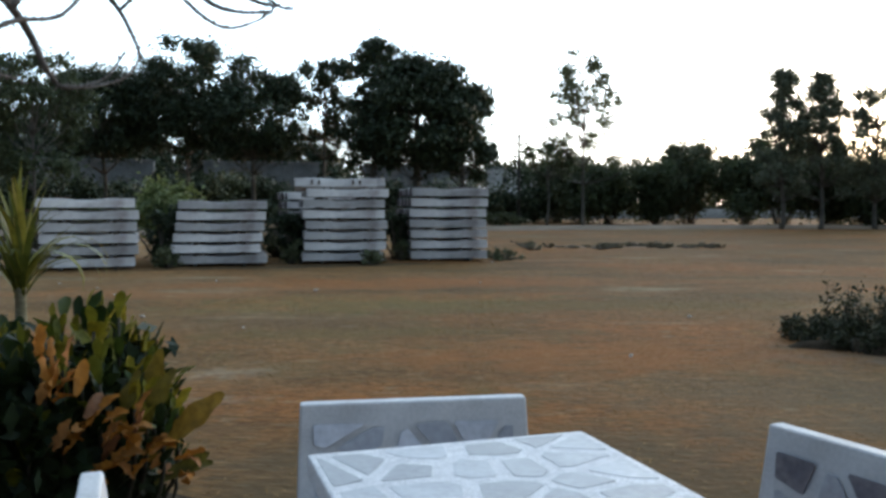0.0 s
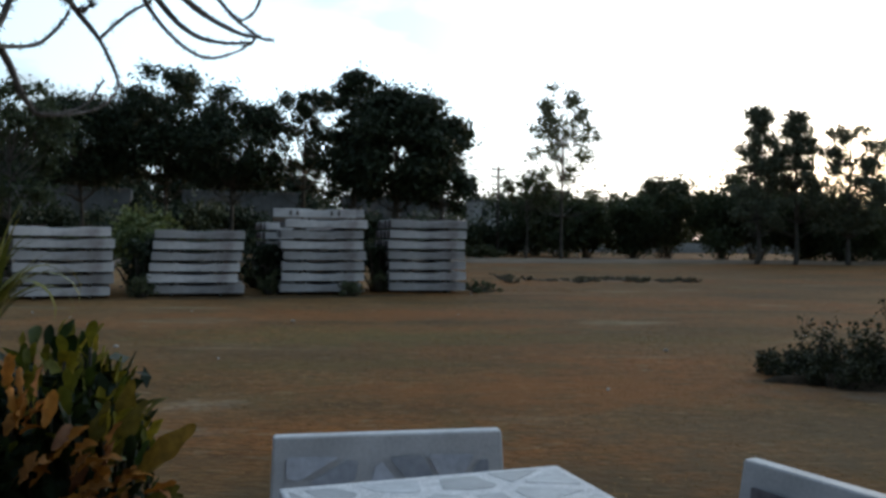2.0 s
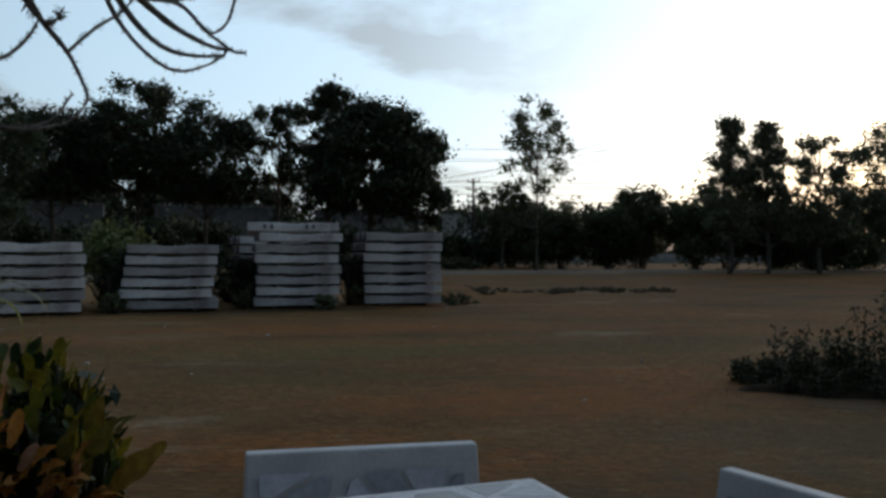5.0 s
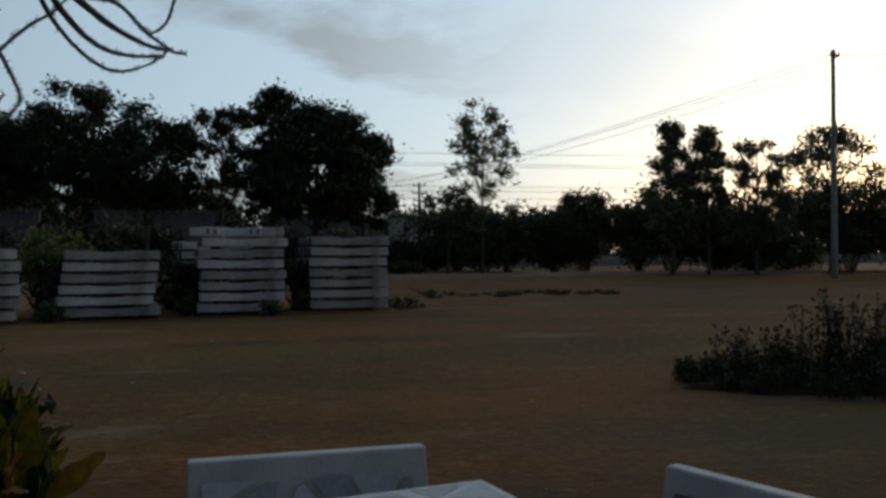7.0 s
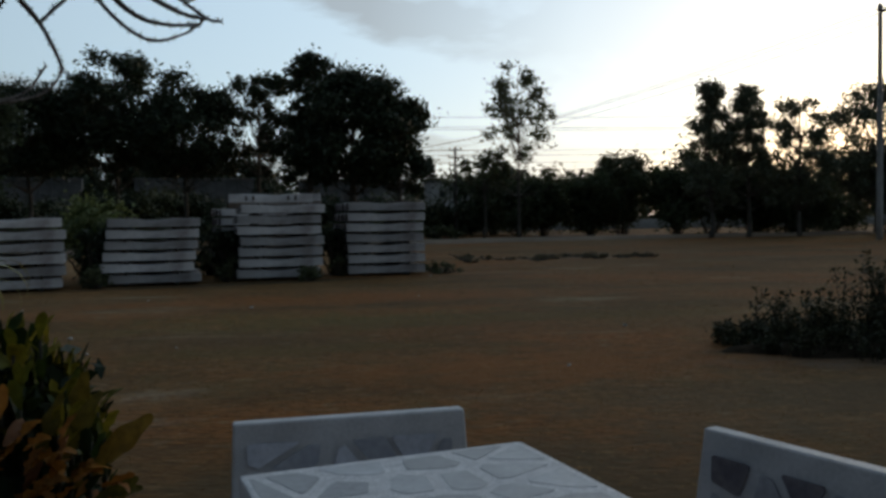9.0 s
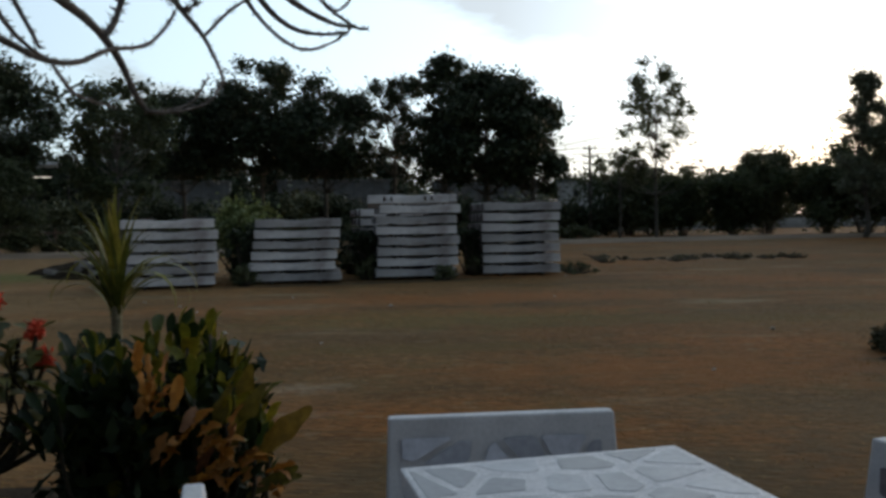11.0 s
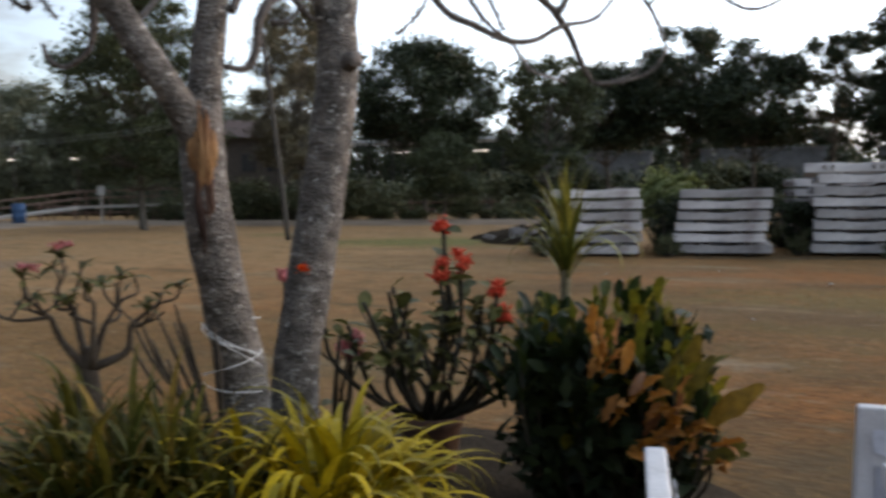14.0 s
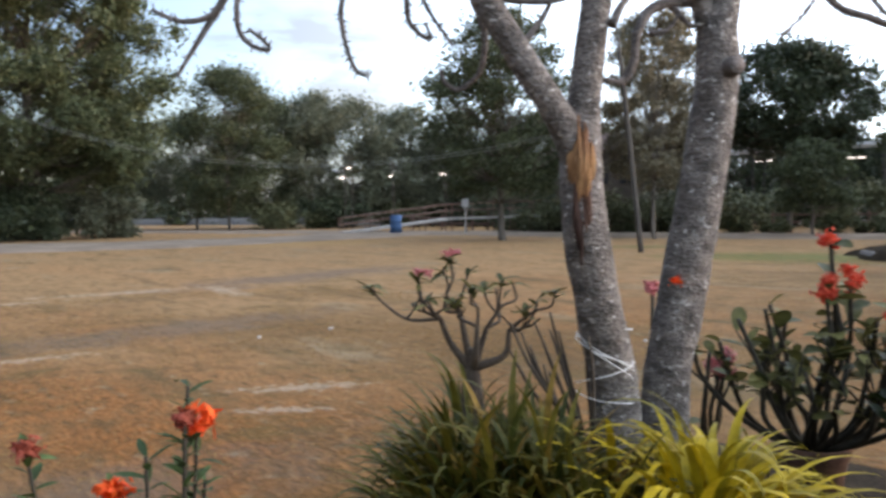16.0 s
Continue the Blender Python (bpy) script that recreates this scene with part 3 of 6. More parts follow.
tree(-8.4, 59.5, 12.0, 4.0, 6.2, "open-crowned green tree with sky showing through", 15, 6500, 0.17, 46, shape="egg", clump=0.14)
tree(-1.9, 56.0, 11.5, 3.4, 8.8, "large dark green spreading tree behind the sleeper stacks", 16, 31000, 0.17, 90, trunk=0.28, clump=0.15)
tree(-4.7, 56.6, 12.8, 3.4, 5.0, "large dark green spreading tree behind the sleeper stacks", 61, 9000, 0.17, 50, trunk=0.2, clump=0.16)
tree(1.0, 55.6, 9.9, 2.8, 4.4, "dark green tree at the end of the row", 62, 8000, 0.17, 40, trunk=0.2)
tree(9.4, 59.3, 12.7, 3.2, 7.2, "slender tree with thin open crown beside the road", 17, 5200, 0.14, 56, trunk=0.11, shape="cone", clump=0.115, material=M_leaf_mid)
tree(7.0, 59.8, 6.6, 3.4, 4.0, "low side tree with thin open crown", 63, 900, 0.17, 20, trunk=0.07, clump=0.13, material=M_leaf_mid)
tree(20.9, 53.8, 10.3, 1.6, 3.6, "upright green tree with a narrow leafy top", 18, 8000, 0.13, 70, shape="cone", material=M_leaf_hazy, clump=0.19)
tree(23.4, 53.8, 10.3, 1.6, 3.6, "upright green tree with a narrow leafy top", 64, 8000, 0.13, 70, shape="cone", material=M_leaf_hazy, clump=0.19)
tree(26.9, 54.0, 9.3, 1.6, 4.2, "upright thin-crowned green tree", 19, 6500, 0.13, 70, shape="egg", material=M_leaf_hazy, clump=0.18)
tree(33.7, 56.9, 11.0, 2.0, 7.5, "broad green tree against the bright evening sky", 20, 13000, 0.13, 90, material=M_leaf_hazy, clump=0.15)
tree(41.0, 52.0, 9.5, 1.5, 7.0, "broad green tree at the edge of the field", 21, 9000, 0.18, 50, material=M_leaf_mid)
tree(29.3, 106.0, 9.5, 3.0, 6.0, "small round tree far beyond the railway", 22, 6500, 0.24, 36)
tree(-17.9, 37.4, 8.5, 2.2, 4.8, "slim pale-trunked young tree with loose green crown", 23, 7000, 0.14, 50, trunk=0.08, shape="egg", material=M_leaf_mid, bark=M_branch)
tree(-26.0, 41.0, 5.2, 1.0, 5.0, "low bushy tree with a double trunk at the roadside", 65, 6000, 0.14, 40, trunk=0.09, material=M_leaf_mid, bark=M_branch)
tree(-30.1, 33.6, 10.5, 2.0, 3.4, "thin half-bare tree with small leaves", 24, 7000, 0.11, 70, trunk=0.08, shape="egg", material=M_leaf_dry, clump=0.15)
tree(-35.5, 28.0, 12.4, 1.8, 8.0, "half-bare roadside tree with sparse leaves", 25, 27000, 0.12, 140, trunk=0.18, material=M_leaf_mid, clump=0.13)
tree(-33.5, 37.3, 13.0, 2.6, 6.6, "tall thin tree with pinkish dry leaves", 26, 27000, 0.11, 130, trunk=0.12, shape="egg", material=M_leaf_dry, clump=0.13)
for i, (x, y, h, w) in enumerate([(-62, 26, 11.8, 9), (-59, 32, 11.8, 9), (-55, 39.5, 11.0, 8), (-58, 21.5, 13.4, 8), (-66, 22, 11, 9), (-47, 46, 9.5, 8), (-70, 16, 11, 9), (-60, 29, 12.2, 8), (-57, 36, 11.2, 8), (-51, 43, 10.4, 8)]):
    tree(1.48 * x, 1.48 * y, 1.4 + 1.36 * (h - 1.4), 0.8, 1.48 * w, "green roadside tree in a dense row", 330 + i, 19000, 0.19, 84, material=M_leaf_hazy if i % 3 else M_leaf_mid)
tree(-62.5, 10.0, 23.0, 2.6, 19.0, "large overhanging green tree with drooping leafy twigs", 40, 110000, 0.18, 280, trunk=0.5, material=leafy("drooping_green_foliage", (0.028, 0.040, 0.018), (0.095, 0.112, 0.052), through=0.35), clump=0.088)
bush(-62.0, 8.4, 7.0, 4.2, "leafy undergrowth beneath the large tree", 42, 8000, 0.2, M_leaf_dark, clumps=30)
bush(-64.0, 15.0, 6.0, 3.4, "leafy undergrowth beneath the large tree", 43, 6000, 0.2, M_leaf_hazy, clumps=26)
bush(-60.5, 9.6, 3.2, 2.2, "dark round bush under the large tree", 41, 5000, 0.13, M_leaf_dark, clumps=24)
for i, (x, y, h, w) in enumerate([(-42, 88, 11, 9), (-50, 84, 10, 9), (-58, 80, 11, 9), (-66, 76, 10, 9), (-34, 92, 10, 9), (-75, 72, 11, 10), (-84, 66, 11, 10)]):
    tree(x, y, h, 1.2, w, "dark tree behind the station", 140 + i, 9000, 0.24, 56, group="trees behind the station")
for i, x in enumerate((-52, -46, -40, -34, -28, -22, -16.5)):
    tree(x, 99 + (x + 35) * 0.29, 9.6 + (i % 3) * 0.7, 1.0, 8.5, "dark tree behind the goods train", 180 + i, 8000, 0.26, 50, group="trees behind the train")
_rng = random.Random(7)
for i, (x, y, w, h) in enumerate([(-41.5, 41.0, 4.0, 3.2), (-38.5, 42.5, 4.0, 2.8), (-44.5, 39.6, 4.0, 2.6), (-36.0, 44.5, 3.5, 3.0)]):
    bush(x, y, w, h, "leafy shrub before the station house", 240 + i, 3600, 0.13, M_leaf_bush, clumps=26)
for i in range(46):
    a = radians(-66 + i * 2.5 + _rng.uniform(-1, 1))
    d = _rng.uniform(67, 76) if a > radians(-50) else _rng.uniform(90, 99)
    x, y = d * math.sin(a), d * math.cos(a)
    right = x > 7
    # scrub on the right takes lighter leaves that stand in for haze
    bush(x, y, _rng.uniform(4.5, 7), _rng.uniform(5.4, 8.2 if x > 17 else 6.4) if right else _rng.uniform(3.0, 4.3), "dense dark scrub along the far side of the road", 60 + i, 7200 if right else 4200, 0.19, (M_leaf_mid if right else M_leaf_dark) if i % 3 else M_leaf_bush, clumps=26)
for i in range(26):
    x = -54 + i * 2.3 + _rng.uniform(-0.8, 0.8)
    y = np.interp(x, [-62, -40, -28, -12, 4], [43, 42.8, 45.5, 53, 60]) + _rng.uniform(0, 1.2)
    bush(x, y, _rng.uniform(2.2, 3.6), _rng.uniform(0.8, 1.7), "low green scrub on the road verge", 160 + i, 1800, 0.13, M_leaf_bush)

centres, radii = [], []
_rng2 = np.random.default_rng(5)
for a in np.arange(-100, 75, 0.8):
    d = _rng2.uniform(150, 210)
    h = _rng2.uniform(9, 15) if -45 < a < -9 else _rng2.uniform(5, 11)
    for z in np.arange(0.6, h, 2.6):
        centres.append((d * math.sin(radians(a)), d * math.cos(radians(a)), z))
        radii.append(_rng2.uniform(2.5, 4.0))
tagged(new("far_woods", leaf_mesh("far_woods", centres, radii, 90000, 0.7, _rng2, M_leaf_dark)), "distant dark green line of woods", "woods", kind="stuff")

# ---- terrazzo table and benches ----
def slab(bm, x0, y0, x1, y1, z0, z1, bevel=0.012):
    box(bm, (x0 + x1) / 2, (y0 + y1) / 2, (z0 + z1) / 2, x1 - x0, y1 - y0, z1 - z0, bevel)


def mosaic(parent, cells_x, cells_y, size_x, size_y, m, seed, margin=0.03, shrink=0.84, dark=0.12, light=None):
    """Broken marble pieces set flush in a slab: the cells round jittered seeds, drawn in from their joints."""
    rng = random.Random(seed)
    seeds = []
    for i in range(cells_x):
        for j in range(cells_y):
            seeds.append(Vector((((i + 0.5 + (0.2 if j % 2 else -0.15) + rng.uniform(-0.45, 0.45)) / cells_x - 0.5) * (size_x - 2 * margin), ((j + 0.5 + rng.uniform(-0.45, 0.45)) / cells_y - 0.5) * (size_y - 2 * margin))))
    hx, hy = size_x / 2 - margin, size_y / 2 - margin
    for p in seeds:
        ring = [Vector(q) for q in ((-hx, -hy), (hx, -hy), (hx, hy), (-hx, hy))]
        for q in seeds:
            if q is p:
                continue
            mid, way = (p + q) / 2, q - p
            cut = []
            for k, u in enumerate(ring):
                v = ring[(k + 1) % len(ring)]
                du, dv = (u - mid).dot(way), (v - mid).dot(way)
                if du <= 0:
                    cut.append(u)
                if du * dv < 0:
                    cut.append(u.lerp(v, du / (du - dv)))
            ring = cut
            if len(ring) < 3:
                break
        if len(ring) < 3:
            continue
        c = sum(ring, Vector((0, 0))) / len(ring)
        s = shrink * rng.uniform(0.88, 1.06)
        ring = [c + (u - c) * s * rng.uniform(0.93, 1.05) for u in ring]
        # knock the corners off
        soft = []
        for k, u in enumerate(ring):
            soft += [u.lerp(ring[k - 1], 0.07), u.lerp(ring[(k + 1) % len(ring)], 0.07)]
        n = len(soft)
        bm = bmesh.new()
        low = [bm.verts.new((u.x, u.y, -0.004)) for u in soft]
        high = [bm.verts.new((u.x, u.y, 0.0008)) for u in soft]
        bm.faces.new(high)
        for k in range(n):
            bm.faces.new((low[k], low[(k + 1) % n], high[(k + 1) % n], high[k]))
        bmesh.ops.recalc_face_normals(bm, faces=bm.faces)
        ob = part("marble_piece", bm, M_marble_dark if rng.random() < dark else (light or M_marble), parent)
        ob.matrix_basis = m


def terrazzo_table(x, y, turn):
    t = thing("terrazzo_table", pose(x, y, 0, 0, 0, turn), "white terrazzo garden table inlaid with broken grey marble", "table")
    bm = bmesh.new()
    slab(bm, -0.40, -0.62, 0.40, 0.62, 0.69, 0.75, 0.008)
    top = part("tabletop", bm, M_terrazzo, t)
    mosaic(top, 5, 8, 0.80, 1.24, pose(0, 0, 0.7502), 11, 0.008, 0.75, 0.0)
    for s in (-0.4, 0.4):
        bm = bmesh.new()
        slab(bm, -0.26, s - 0.05, 0.26, s + 0.05, 0, 0.69)
        part("leg", bm, M_plaster, t)
    return t


def terrazzo_bench(m, label, seed, length=0.82, dark=0.3):
    t = thing("terrazzo_bench", m, label, "bench", "benches round the table")
    bm = bmesh.new()
    slab(bm, -length / 2, -0.36, length / 2, 0.02, 0.36, 0.42)
    part("seat", bm, M_terrazzo, t)
    # the back: a slab that thins and leans a little outwards
    bm = bmesh.new()
    box(bm, 0, 0, 0, 1, 1, 1)
    for v in bm.verts:
        up = v.co.z > 0
        v.co = Vector((v.co.x * (length if up else length + 0.03), (0.045 if up else 0.0) + v.co.y * (0.055 if up else 0.075), 0.735 if up else 0.34))
    bmesh.ops.bevel(bm, geom=list(bm.edges), offset=0.010, segments=3, affect="EDGES", profile=0.6)
    back_rest = part("backrest", bm, M_plaster, t)
    mosaic(back_rest, 6, 2, length - 0.02, 0.36, Matrix.Translation((0, -0.0165, 0.52)) @ Euler((radians(90 - 4.8), 0, 0)).to_matrix().to_4x4(), seed, 0.02, 0.76, dark, M_marble_pale if dark == 0 else None)
    for s in (-0.28, 0.28):
        bm = bmesh.new()
        slab(bm, s - 0.06, -0.3, s + 0.06, -0.02, 0, 0.36)
        part("leg", bm, M_plaster, t)
    return t


terrazzo_table(0.235, 1.866, 18.2)
terrazzo_bench(pose(-0.075, 3.0, 0, 0, 0, 10), "white cement bench with marble pieces in its back", 5, 0.78, 0.0)
terrazzo_bench(pose(1.195, 2.35, 0, 0, 0, -62), "white cement bench with marble pieces in its angled back", 8, 0.82)
terrazzo_bench(pose(-0.68, 1.86, 0, 0, 0, 110), "white cement bench seen end-on beside the table", 9, 0.82)

# ---- the bare garden tree ----
M_twine = mat("white_twine", (0.75, 0.75, 0.73), (0.6, 0.6, 0.58), scale=30)
garden_tree = thing("garden_tree", pose(-2.45, 2.35, 0), "bare grey-barked tree with a torn wound and curving spiny branches", "tree")


def stem_part(name, points, radii, parent, material, sides=20, label="", wobble=0.10, steps=8):
    line = spline(points, steps)
    r = np.interp(np.linspace(0, 1, len(line)), np.linspace(0, 1, len(radii)), radii)
    verts, faces = tube_data(line, r, sides, wobble=wobble)
    return child(name, mesh_of(name, verts, faces, material, True), parent, None, label)


# two leaning trunks and their forks
stem_part("trunk", [(-0.10, 0.12, -0.1), (-0.12, 0.09, 0.37), (-0.13, 0.09, 0.69), (-0.13, 0.01, 1.0), (-0.13, -0.06, 1.31), (-0.145, -0.07, 1.55), (-0.14, -0.06, 1.78), (-0.12, -0.04, 2.03), (-0.10, -0.02, 2.28), (-0.09, -0.01, 2.75)], [0.12, 0.105, 0.095, 0.09, 0.088, 0.082, 0.063, 0.058, 0.056, 0.05], garden_tree, M_bark, label="pale mottled grey trunk with a torn wound")
stem_part("limb", [(-0.145, -0.05, 1.50), (-0.15, -0.14, 1.70), (-0.19, -0.26, 1.89), (-0.25, -0.33, 2.04), (-0.30, -0.40, 2.18), (-0.34, -0.45, 2.32), (-0.47, -0.54, 2.58)], [0.06, 0.058, 0.054, 0.052, 0.055, 0.048, 0.04], garden_tree, M_bark)
stem_part("trunk", [(-0.22, 0.40, -0.1), (-0.20, 0.43, 0.24), (-0.18, 0.45, 0.68), (-0.14, 0.48, 0.99), (-0.09, 0.52, 1.34), (-0.05, 0.55, 1.67), (-0.02, 0.57, 1.94), (-0.02, 0.57, 2.13), (0.0, 0.59, 2.26), (0.01, 0.66, 2.75)], [0.115, 0.11, 0.10, 0.097, 0.094, 0.092, 0.088, 0.084, 0.066, 0.055], garden_tree, M_bark, label="pale mottled grey leaning trunk")
stem_part("limb", [(-0.035, 0.56, 2.04), (-0.04, 0.50, 2.23), (-0.03, 0.44, 2.33), (-0.09, 0.40, 2.70)], [0.05, 0.045, 0.042, 0.035], garden_tree, M_bark)
stem_part("stub", [(0.0, 0.56, 1.95), (0.07, 0.545, 1.965), (0.105, 0.535, 1.97)], [0.05, 0.04, 0.038], garden_tree, M_branch, 12, "dark sawn-off branch stub", 0.2)
M_torn_bark = mat("torn_bark", (0.075, 0.035, 0.022), (0.04, 0.02, 0.015), scale=14, fine=60, spread=0.4, bump=0.9, stretch=(1, 1, 0.2))
# torn wound: splintered pale wood standing proud of the bark
_r = random.Random(3)
for i in range(13):
    f = i / 12
    across = (f - 0.5) * 0.085
    high, low_z = 1.74 - abs(f - 0.45) * 0.16 + _r.uniform(-0.03, 0.03), 1.52 - 0.10 * math.sin(f * 3.1) + _r.uniform(-0.05, 0.03)
    bulge = 0.082 + 0.016 * math.sin(f * math.pi) + _r.uniform(-0.004, 0.006)
    # outwards is towards the open field side of the trunk, +x and -y
    def at(z, out):
        c = Vector((-0.145, -0.07, z))
        return c + Vector((0.72, -0.69, 0)) * out * math.cos(across * 9) + Vector((0.69, 0.72, 0)) * (across * 1.05)
    stem_part("splinter", [at(high, bulge * 0.72), at((high + low_z) / 2, bulge * 1.02), at(low_z, bulge * 0.86)], [0.003, 0.0095, 0.004], garden_tree, M_wood_raw, 6, "torn raw orange-brown wood" if i == 0 else "", 0.4, 4)
    if 2 < i < 11:
        end = 1.22 + 0.16 * abs(f - 0.5) + _r.uniform(-0.06, 0.06)
        stem_part("torn_bark", [at(low_z + 0.06, 0.084), at((end + low_z) / 2, 0.090), at(end, 0.080)], [0.004, 0.010, 0.003], garden_tree, M_torn_bark, 6, "dark red-brown strip of torn bark" if i == 3 else "", 0.4, 4)
# white twine tied round the lower trunk
for z0, z1, s in ((0.95, 0.90, 0), (0.93, 0.70, 4.2), (0.72, 0.84, 3.6), (0.90, 0.62, 4.6), (0.94, 0.78, 3.2), (0.70, 0.64, 4.0)):
    ring = []
    for k in range(15):
        a = s + k / 14 * 4.2
        zz = z0 + (z1 - z0) * k / 14
        c = Vector((-0.13, 0.035, zz))
        ring.append(c + Vector((math.cos(a), math.sin(a), 0)) * (0.108 + 0.004 * math.sin(5 * a)))
    stem_part("twine", ring, [0.0019, 0.0019], garden_tree, M_twine, 5, "", 0, 2)


def reach_out(q):
    """The long branches over the field reach further from the trunk towards their ends."""
    q, start = Vector(q), Vector((2.375, -2.26, 1.4))
    far = min(1.0, max(0.0, (q.x - 0.1) / 1.4))
    return start + (q - start) * (1 + 0.32 * far)


def branch(r0, r1, spiny, points):
    """A curving branch; short spurs stand along it."""
    rng = random.Random(int(abs(points[0][0] * 977 + points[-1][2] * 331) * 10))
    line = spline([reach_out(q) for q in points], 6)
    n = len(line)
    verts, faces = tube_data(line, [r0 + (r1 - r0) * i / (n - 1) for i in range(n)], 8, wobble=0.25)
    if spiny:
        total = sum((line[i + 1] - line[i]).length for i in range(n - 1))
        for _ in range(int(total * (95 if spiny == 1 else 190))):
            i = rng.randrange(n - 1)
            f = rng.random()
            p = line[i].lerp(line[i + 1], f)
            ahead = (line[i + 1] - line[i]).normalized()
            out = Vector((rng.gauss(0, 1), rng.gauss(0, 1), rng.gauss(0.25, 1)))
            out = (out - ahead * out.dot(ahead)).normalized()
            long = rng.uniform(0.012, 0.028) * (1.7 if spiny == 2 else 1)
            tip = p + out * (r1 + long) + ahead * long * 0.5
            tube_data([p, p.lerp(tip, 0.6), tip], [0.0042, 0.003, 0.0012], 4, verts, faces)
    child("branch", mesh_of("branch", verts, faces, M_branch, True), garden_tree)


branch(0.045, 0.012, 1, [(0.01, 0.64, 2.57), (0.05, 0.85, 2.59), (0.04, 1.21, 2.58), (0.05, 1.58, 2.63), (0.14, 1.86, 2.57), (0.23, 2.13, 2.45), (0.29, 2.27, 2.3), (0.36, 2.3, 2.12), (0.42, 2.32, 2.03)])
branch(0.012, 0.006, 1, [(0.42, 2.32, 2.03), (0.58, 2.34, 2.03), (0.75, 2.35, 2.08), (0.83, 2.37, 2.19)])
branch(0.012, 0.006, 1, [(0.42, 2.33, 2.03), (0.49, 2.35, 2.03), (0.63, 2.41, 2.09), (0.72, 2.44, 2.23)])
branch(0.022, 0.008, 1, [(0.02, 1.2, 2.58), (-0.04, 1.29, 2.45), (-0.01, 1.42, 2.33), (0.06, 1.58, 2.28), (0.15, 1.75, 2.22), (0.24, 1.91, 2.23), (0.33, 2.07, 2.32), (0.45, 2.23, 2.37), (0.51, 2.36, 2.49), (0.56, 2.38, 2.58)])
branch(0.016, 0.007, 1, [(0.05, 1.46, 2.6), (0.04, 1.51, 2.47), (0.08, 1.6, 2.34), (0.13, 1.68, 2.26), (0.2, 1.78, 2.2)])
branch(0.016, 0.007, 1, [(0.05, 1.57, 2.63), (0.1, 1.61, 2.47), (0.16, 1.64, 2.33), (0.19, 1.66, 2.25)])
branch(0.018, 0.008, 0, [(0.02, 0.71, 2.38), (0.0, 0.88, 2.36), (0.0, 1.07, 2.4), (0.02, 1.2, 2.55)])
branch(0.018, 0.008, 0, [(0.03, 0.65, 2.29), (0.05, 0.86, 2.32), (0.06, 1.11, 2.41), (0.05, 1.34, 2.53)])
branch(0.01, 0.005, 1, [(0.05, 1.22, 2.51), (0.06, 1.11, 2.29), (0.01, 0.95, 2.13)])
branch(0.01, 0.005, 1, [(0.19, 1.77, 2.19), (0.23, 1.91, 2.07), (0.35, 2.08, 2.02)])
branch(0.022, 0.012, 2, [(0.27, 2.15, 2.41), (0.32, 2.17, 2.5), (0.35, 2.19, 2.63), (0.35, 2.19, 2.77)])
branch(0.022, 0.008, 1, [(0.41, 1.55, 2.95), (0.59, 1.96, 2.77), (0.65, 2.2, 2.57), (0.73, 2.34, 2.43), (0.79, 2.41, 2.27), (0.79, 2.47, 2.2)])
branch(0.012, 0.006, 1, [(0.73, 2.34, 2.43), (0.86, 2.38, 2.57), (0.98, 2.42, 2.67), (1.08, 2.45, 2.82)])
branch(0.014, 0.007, 2, [(0.61, 1.97, 2.74), (0.64, 2.09, 2.6), (0.71, 2.17, 2.53), (0.74, 2.24, 2.62)])
branch(0.04, 0.02, 1, [(0.01, 0.64, 2.62), (0.15, 1.04, 2.83), (0.48, 1.59, 3.0), (0.87, 2.07, 2.86), (0.97, 2.21, 2.77)])
branch(0.024, 0.009, 1, [(0.97, 2.21, 2.77), (1.05, 2.34, 2.62), (1.18, 2.42, 2.49), (1.32, 2.51, 2.46), (1.49, 2.54, 2.47)])
branch(0.016, 0.006, 1, [(0.92, 2.19, 2.8), (1.01, 2.27, 2.58), (1.14, 2.36, 2.42), (1.27, 2.44, 2.36), (1.41, 2.53, 2.42), (1.5, 2.54, 2.49)])
branch(0.026, 0.01, 1, [(1.04, 2.23, 2.76), (1.25, 2.39, 2.59), (1.41, 2.53, 2.52), (1.52, 2.55, 2.5)])
branch(0.02, 0.008, 1, [(0.97, 2.21, 2.78), (1.1, 2.35, 2.73), (1.27, 2.45, 2.72), (1.39, 2.52, 2.6), (1.52, 2.6, 2.51), (1.59, 2.61, 2.5)])
branch(0.012, 0.006, 1, [(1.55, 2.55, 2.82), (1.5, 2.54, 2.65), (1.42, 2.53, 2.59), (1.36, 2.52, 2.64)])
branch(0.016, 0.008, 1, [(1.1, 2.35, 2.72), (1.26, 2.49, 2.76), (1.42, 2.63, 2.85)])
branch(0.05, 0.02, 1, [(-0.45, -0.48, 2.32), (-0.76, -0.59, 2.52), (-1.09, -0.8, 2.55), (-1.29, -1.02, 2.37)])
branch(0.02, 0.007, 1, [(-1.28, -1.01, 2.37), (-1.3, -1.05, 2.28), (-1.32, -1.1, 2.19), (-1.34, -1.17, 2.07), (-1.35, -1.22, 1.98)])
branch(0.016, 0.008, 1, [(-1.3, -1.05, 2.28), (-1.31, -1.1, 2.23), (-1.35, -1.2, 2.21), (-1.38, -1.31, 2.25)])
branch(0.013, 0.006, 1, [(-1.26, -0.96, 2.44), (-1.18, -1.02, 2.26), (-1.18, -1.01, 2.16), (-1.16, -0.96, 2.1), (-1.13, -0.9, 2.09), (-1.14, -0.93, 2.13), (-1.16, -0.98, 2.17)])
